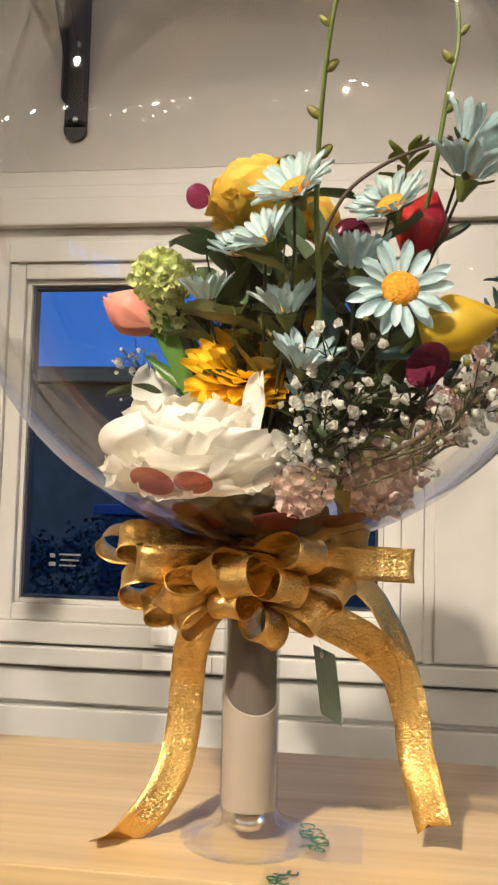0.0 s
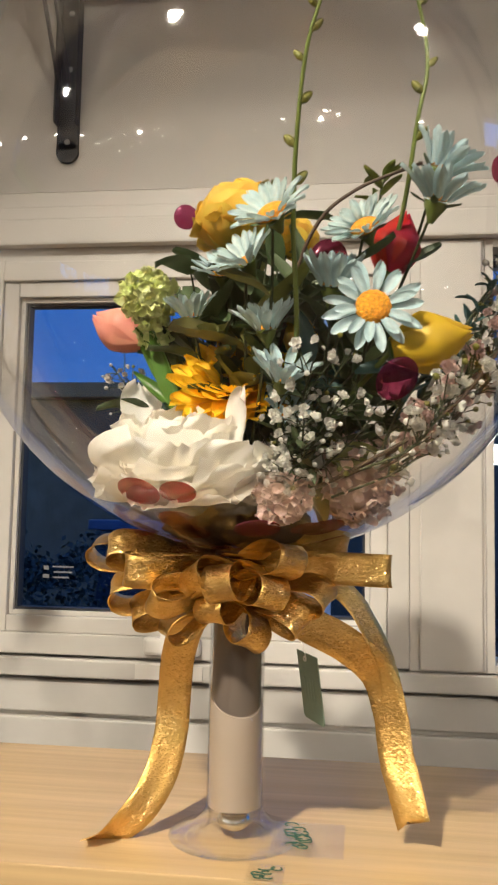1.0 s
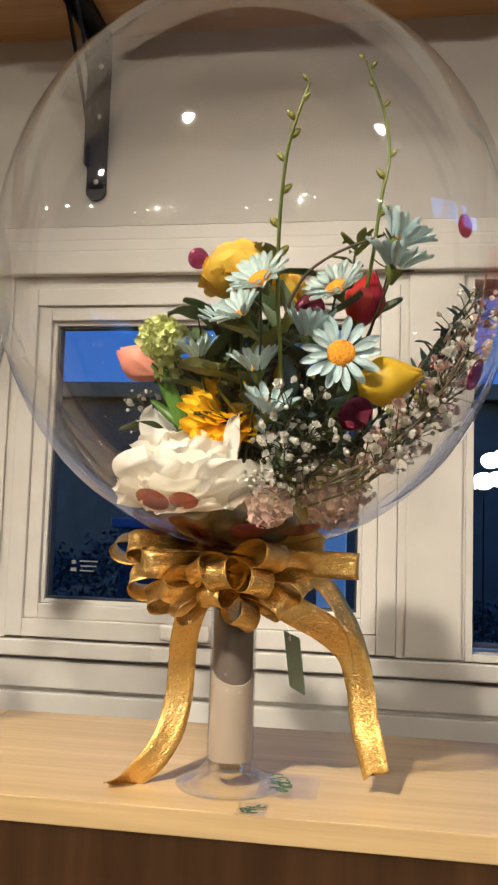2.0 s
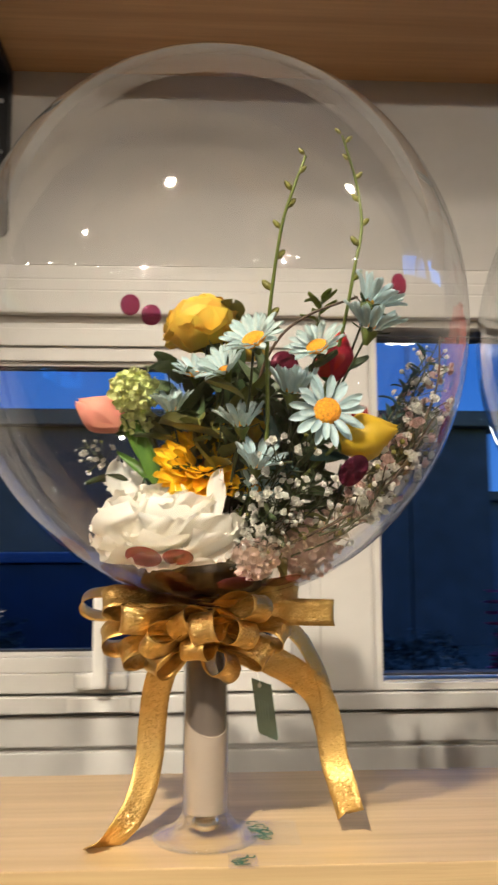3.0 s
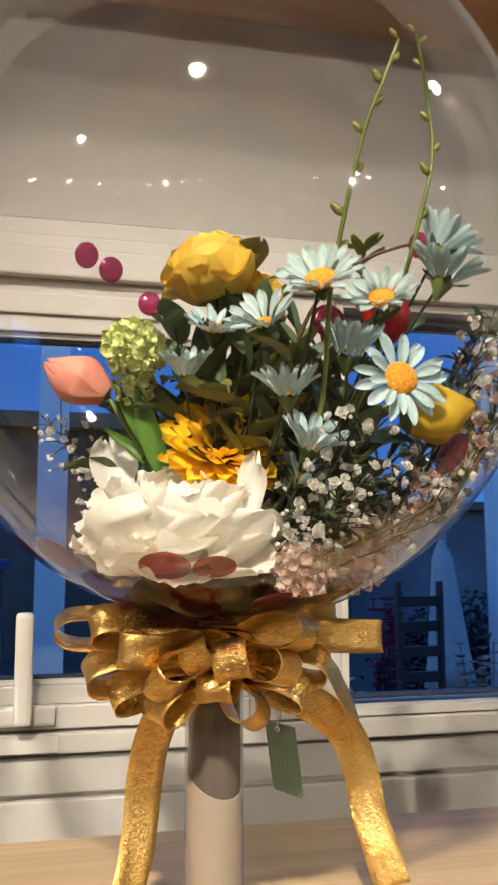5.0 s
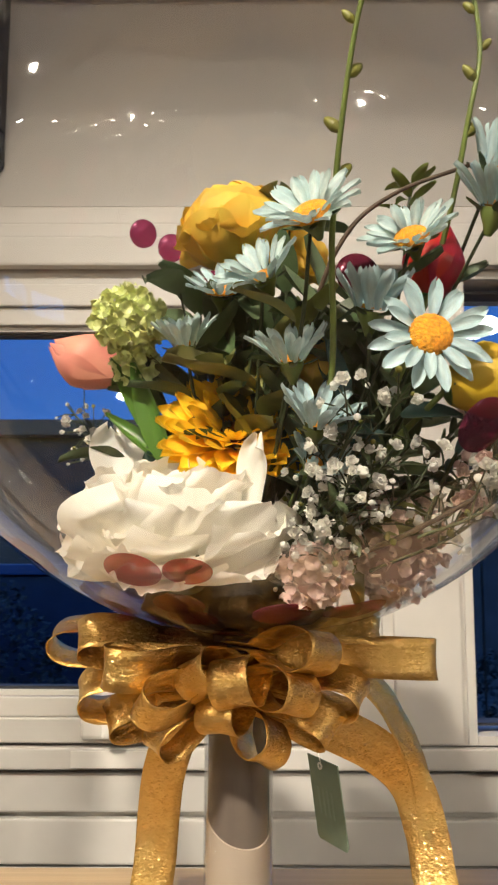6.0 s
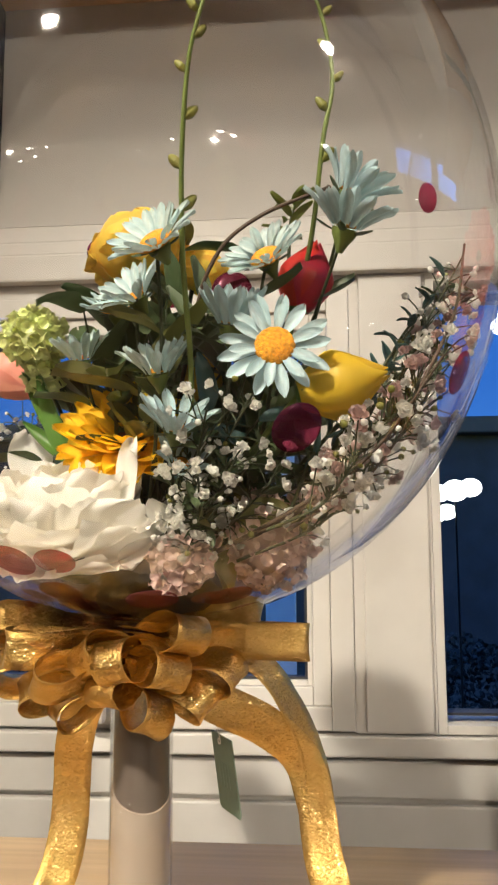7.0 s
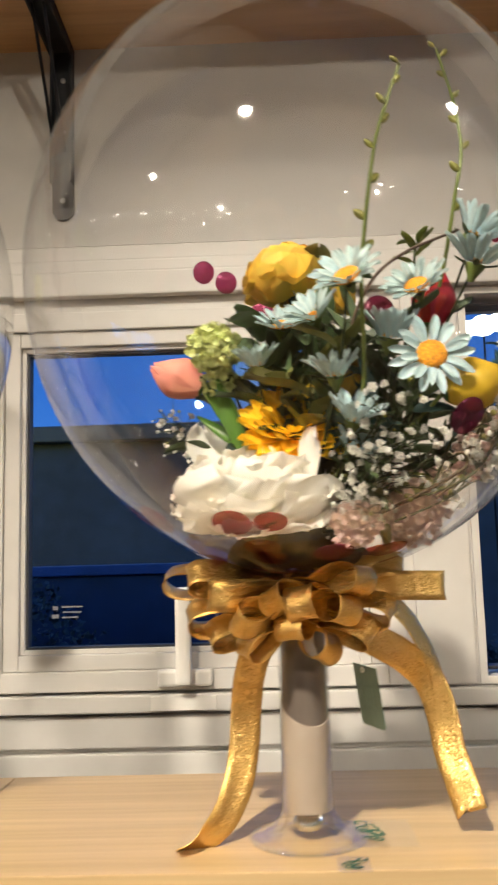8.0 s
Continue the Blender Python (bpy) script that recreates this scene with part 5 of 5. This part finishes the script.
def breath(root, tip, seed, count, spread=0.022, rosy=False, twig=None, size=1.0, label="branching sprig of small white artificial blossoms"):
    """A branching sprig: a main stalk, side shoots and a puff or bead on each."""
    rnd = random.Random(seed)
    root, tip = Vector(root), Vector(tip)
    t = thing("gypsophila_sprig", Matrix.Translation(root), label, "flower", "gypsophila sprigs")
    bow_ = Vector((rnd.uniform(-0.01, 0.01), rnd.uniform(-0.01, 0.01), -0.006))
    run = bend([Vector((0, 0, 0)), (tip - root) * 0.5 + bow_, tip - root], 8)
    lots = [tube(run, 0.0010, 0.0006, 5)]
    d0 = (tip - root).normalized()
    for i in range(count):
        u = rnd.uniform(0.35, 1.0)
        q = run[int(u * (len(run) - 1))]
        d = Vector((rnd.gauss(0, 1), rnd.gauss(0, 1), rnd.gauss(0.25, 0.9)))
        d = (d - d0 * d.dot(d0) * 0.5).normalized()
        e = q + (d + d0 * 0.5) * spread * rnd.uniform(0.35, 1.0)
        w = root + e - BC
        k = math.sqrt((w.x / BR) ** 2 + (w.y / BR) ** 2 + (w.z / BH) ** 2)
        if k > 0.965:
            e = BC + w * (0.965 / k) - root
        lots.append(tube([q, q.lerp(e, 0.55) + Vector((0, 0, 0.0015)), e], 0.00055, 0.0004, 4))
        s = size * rnd.uniform(0.7, 1.25)
        if rnd.random() < 0.62:
            hang("blossom", PUFF[2] if rosy and rnd.random() < 0.35 else PUFF[i % 2], t, facing(e, d + Vector((0, -0.5, 0)), rnd.uniform(0, 360)) @ Matrix.Diagonal((s, s, s, 1)))
        else:
            hang("bead", BEAD[rnd.random() < 0.35], t, facing(e, d, 0) @ Matrix.Diagonal((s, s, s, 1)))
    hang("stalks", data_from("stalks", *joined(*lots), twig or DARK_STEM), t)


for i, (tip, n, sp) in enumerate((((0.060, -0.125, 1.325), 16, 0.022), ((0.075, -0.115, 1.300), 16, 0.022), ((0.055, -0.12, 1.290), 16, 0.020), ((0.085, -0.12, 1.335), 12, 0.02), ((0.062, -0.105, 1.270), 14, 0.02), ((0.05, -0.105, 1.255), 10, 0.016), ((0.095, -0.10, 1.29), 14, 0.022))):
    breath(HEART + Vector((0.015, -0.02, 0.004)), tip, 300 + i, n + 14, sp * 1.15, size=0.98)
for i, tip in enumerate(((-0.105, 0.05, 1.345), (-0.125, 0.07, 1.36), (-0.10, 0.06, 1.325))):
    breath(HEART + Vector((-0.02, 0.0, 0.004)), tip, 330 + i, 36, 0.024, size=0.9)
# the twiggy wreath along the far side
SIDE = [((0.07, -0.07, 1.245), (0.150, -0.085, 1.298)), ((0.10, -0.08, 1.262), (0.178, -0.075, 1.335)), ((0.13, -0.08, 1.285), (0.198, -0.055, 1.375)), ((0.15, -0.07, 1.305), (0.212, -0.030, 1.438)), ((0.12, -0.05, 1.27), (0.185, -0.03, 1.345)), ((0.16, -0.04, 1.32), (0.213, -0.01, 1.42)), ((0.11, -0.03, 1.265), (0.17, 0.02, 1.335)), ((0.15, 0.0, 1.31), (0.203, 0.03, 1.395)), ((0.09, -0.10, 1.262), (0.140, -0.115, 1.300)), ((0.12, -0.09, 1.28), (0.185, -0.085, 1.35))]
for i, (a, b) in enumerate(SIDE):
    breath(a, b, 350 + i, 32, 0.024, True, TWIG if i % 3 == 1 else DARK_STEM, 1.2, "twiggy sprig with faded pink and white blossoms")
twig = thing("twig_branch", Matrix.Translation(HEART), "brown bent twig running up the balloon's side", "foliage")
for k, pts in enumerate((((0, 0, 0), (0.09, -0.07, 0.032), (0.15, -0.08, 0.078), (0.193, -0.06, 0.15), (0.208, -0.03, 0.21)), ((0.01, 0, 0), (0.08, -0.08, 0.028), (0.14, -0.095, 0.066), (0.185, -0.085, 0.125)), ((0.01, 0.01, 0), (0.09, -0.02, 0.026), (0.15, -0.02, 0.08), (0.19, 0.0, 0.14)))):
    hang("stem", data_from("stem", *tube(bend(pts), 0.0018, 0.0008), TWIG), twig)
for k in range(6):
    leaf_stalk("leafy_stalk", "bluish green narrow leaves on a stalk", Vector((0.10 + 0.014 * k, -0.07 + 0.006 * k, 1.27 + 0.012 * k)), (0.145 + 0.011 * k, -0.075 + 0.009 * k, 1.335 + 0.018 * k), "blue", 7, 400 + k, 0.42)

# moss at the foot of the bunch
vs, fs = lathe([(0.001, 0.046), (0.022, 0.042), (0.040, 0.030), (0.052, 0.016), (0.056, 0.006), (0.045, 0.0), (0.02, -0.004)], 40)
vs = [(v[0] * (1 + 0.2 * noise.noise(Vector(v) * 60)), v[1] * (1 + 0.2 * noise.noise(Vector(v) * 60)), v[2] + 0.006 * noise.noise(Vector(v) * 90)) for v in vs]
moss = thing("moss_base", pose(0, 0, 1.214), "dark moss holding the stems at the balloon's bottom", "moss")
hang("mound", data_from("mound", vs, fs, FOAM), moss)

# ---- foil confetti and petals lying against the film ----


def on_film(x, y, z):
    """The point of the balloon's inner side in the same direction from its middle, and its normal."""
    d = Vector((x, y, z)) - BC
    k = math.sqrt((d.x / BR) ** 2 + (d.y / BR) ** 2 + (d.z / BH) ** 2)
    q = d / k * 0.992
    return BC + q, Vector((q.x / BR ** 2, q.y / BR ** 2, q.z / BH ** 2)).normalized()


def confetti(x, y, z, r, material, label, wide=1.0):
    q, nrm = on_film(x, y, z)
    t = tagged(new("confetti_disc", data_from("confetti_disc", *joined(lathe([(0.0002, 0.0), (r * 0.6, -r * r * 0.8), (r, -r * r * 2.1), (r, -r * r * 2.1 - 0.0003), (0.0002, -0.0003)], 24)), material)), label, "confetti", "confetti discs")
    t.matrix_basis = facing(q, nrm, 20) @ Matrix.Diagonal((wide, 1, 1, 1))


for x, y, z, r, mt, lb in (
    (0.113, -0.163, 1.304, 0.0135, FOIL_PURPLE, "dark purple round foil confetti on the film"),
    (-0.092, 0.20, 1.538, 0.0125, FOIL_PURPLE, "purple round foil confetti on the film"), (-0.068, 0.215, 1.530, 0.0125, FOIL_PURPLE, "purple round foil confetti on the film"),
    (-0.025, 0.222, 1.50, 0.012, FOIL_PINK, "pink round foil confetti on the film"),
    (0.20, 0.09, 1.530, 0.012, FOIL_PINK, "pink round foil confetti on the film"), (0.17, 0.15, 1.40, 0.012, FOIL_RED, "red round foil confetti on the film"), (0.198, -0.085, 1.351, 0.013, FOIL_PINK, "red round foil confetti on the film"),
    (-0.052, -0.114, 1.238, 0.0135, FOIL_RED, "translucent red petal foil on the film"), (-0.023, -0.122, 1.242, 0.0105, FOIL_RED, "translucent red petal foil on the film"), (-0.030, -0.090, 1.222, 0.012, FOIL_RED, "translucent red petal foil on the film"),
    (0.034, -0.130, 1.240, 0.016, FOIL_CLEAR, "pale translucent petal foil on the film"), (-0.11, -0.06, 1.252, 0.016, FOIL_PINK, "pink foil petal on the film"), (-0.125, -0.02, 1.262, 0.014, FOIL_PINK, "pink foil petal on the film")):
    confetti(x, y, z, r, mt, lb, 1.0 if z > 1.29 else 1.25)
rnd = random.Random(9)
for k in range(34):
    a, rr = rnd.uniform(0, math.tau), rnd.uniform(0.025, 0.095)
    mt = rnd.choice((FOIL_RED, FOIL_RED, FOIL_PINK, FOIL_CLEAR))
    confetti(rr * math.cos(a), rr * math.sin(a), BC.z - BH * math.sqrt(1 - (rr / BR) ** 2), rnd.uniform(0.008, 0.014), mt, "translucent petal foil lying at the balloon's bottom", rnd.uniform(1.0, 1.4))
for x, y, z, wx in ((0.067, -0.066, 1.410, 0.25),):
    t = tagged(new("foil_petal", data_from("foil_petal", *lathe([(0.0002, 0.0), (0.008, -0.0004), (0.0125, -0.0012), (0.0125, -0.0015), (0.0002, -0.0004)], 24), FOIL_WINE)), "dark red round foil petal between the daisies", "confetti", "confetti discs")
    t.matrix_basis = facing((x, y, z), (0.1, -1, 0.1), 0)

# ---- the neighbours on the counter ----
NEXT_R, NEXT_L = Vector((0.505, 0.035, 1.0)), Vector((-0.492, 0.0, 1.0))
n1 = copy_thing(vase, Matrix.Translation(NEXT_R))
n2 = copy_thing(vase, Matrix.Translation(NEXT_L))
tagged(n1, "clear balloon vase with coral gerberas beside the first")
n1_bow = copy_thing(bow, Matrix.Translation((NEXT_R.x, NEXT_R.y, 0.0)))
tagged(n1_bow, "glittering gold ribbon bow on the next balloon's neck")
tagged(n2, "clear balloon vase standing beside the first")
RED_RAY = [data_from("coral_petal", *petal(0.046, 0.024, 0.2, c, 0.3, 0.6, 0.0, 7, 4, s, 0.05), CORAL) for s, c in ((1, 0.0), (2, 0.1), (3, -0.08))]
HEART = Vector((NEXT_R.x, NEXT_R.y, 1.235))
gerbera((0.354, 0.0, 1.445), (-0.5, -0.85, 0.25), 61, RED_RAY, "coral red artificial gerbera in the next balloon", 1.0, 0, [(0.44, 0.03, 1.33)])
gerbera((0.350, 0.01, 1.385), (-0.6, -0.75, 0.05), 62, RED_RAY, "coral red artificial gerbera in the next balloon", 0.8, 0, [(0.44, 0.03, 1.30)])
# unseen flowers and leaves, added so the bunch shades the counter behind it
for i, (gx, gy, gz) in enumerate(((0.50, 0.02, 1.43), (0.58, 0.05, 1.38), (0.45, 0.10, 1.40))):
    gerbera((gx, gy, gz), (0.1 * i, -0.5, 0.8), 64 + i, RED_RAY, "coral red artificial gerbera in the next balloon", 0.9, 0, [(0.5, 0.03, 1.32)])
    leaf_stalk("leafy_stalk", "fresh green leaves in the next balloon", HEART, (gx, gy + 0.02, gz - 0.04), "olive", 8, 510 + i, 1.2)
leaf_stalk("leafy_stalk", "fresh green leaves in the next balloon", HEART, (0.375, 0.0, 1.36), "olive", 6, 500, 0.8)
HEART = Vector((NEXT_L.x, NEXT_L.y, 1.235))
pompon((NEXT_L.x + 0.12, 0.02, 1.47), 0.02, LIME, "lime green hydrangea in the neighbouring balloon", "hydrangea", [(NEXT_L.x + 0.06, 0.01, 1.36)], 63)
leaf_stalk("leafy_stalk", "dark leaves in the neighbouring balloon", HEART, (NEXT_L.x + 0.09, 0.0, 1.42), "dark", 6, 501, 0.9)
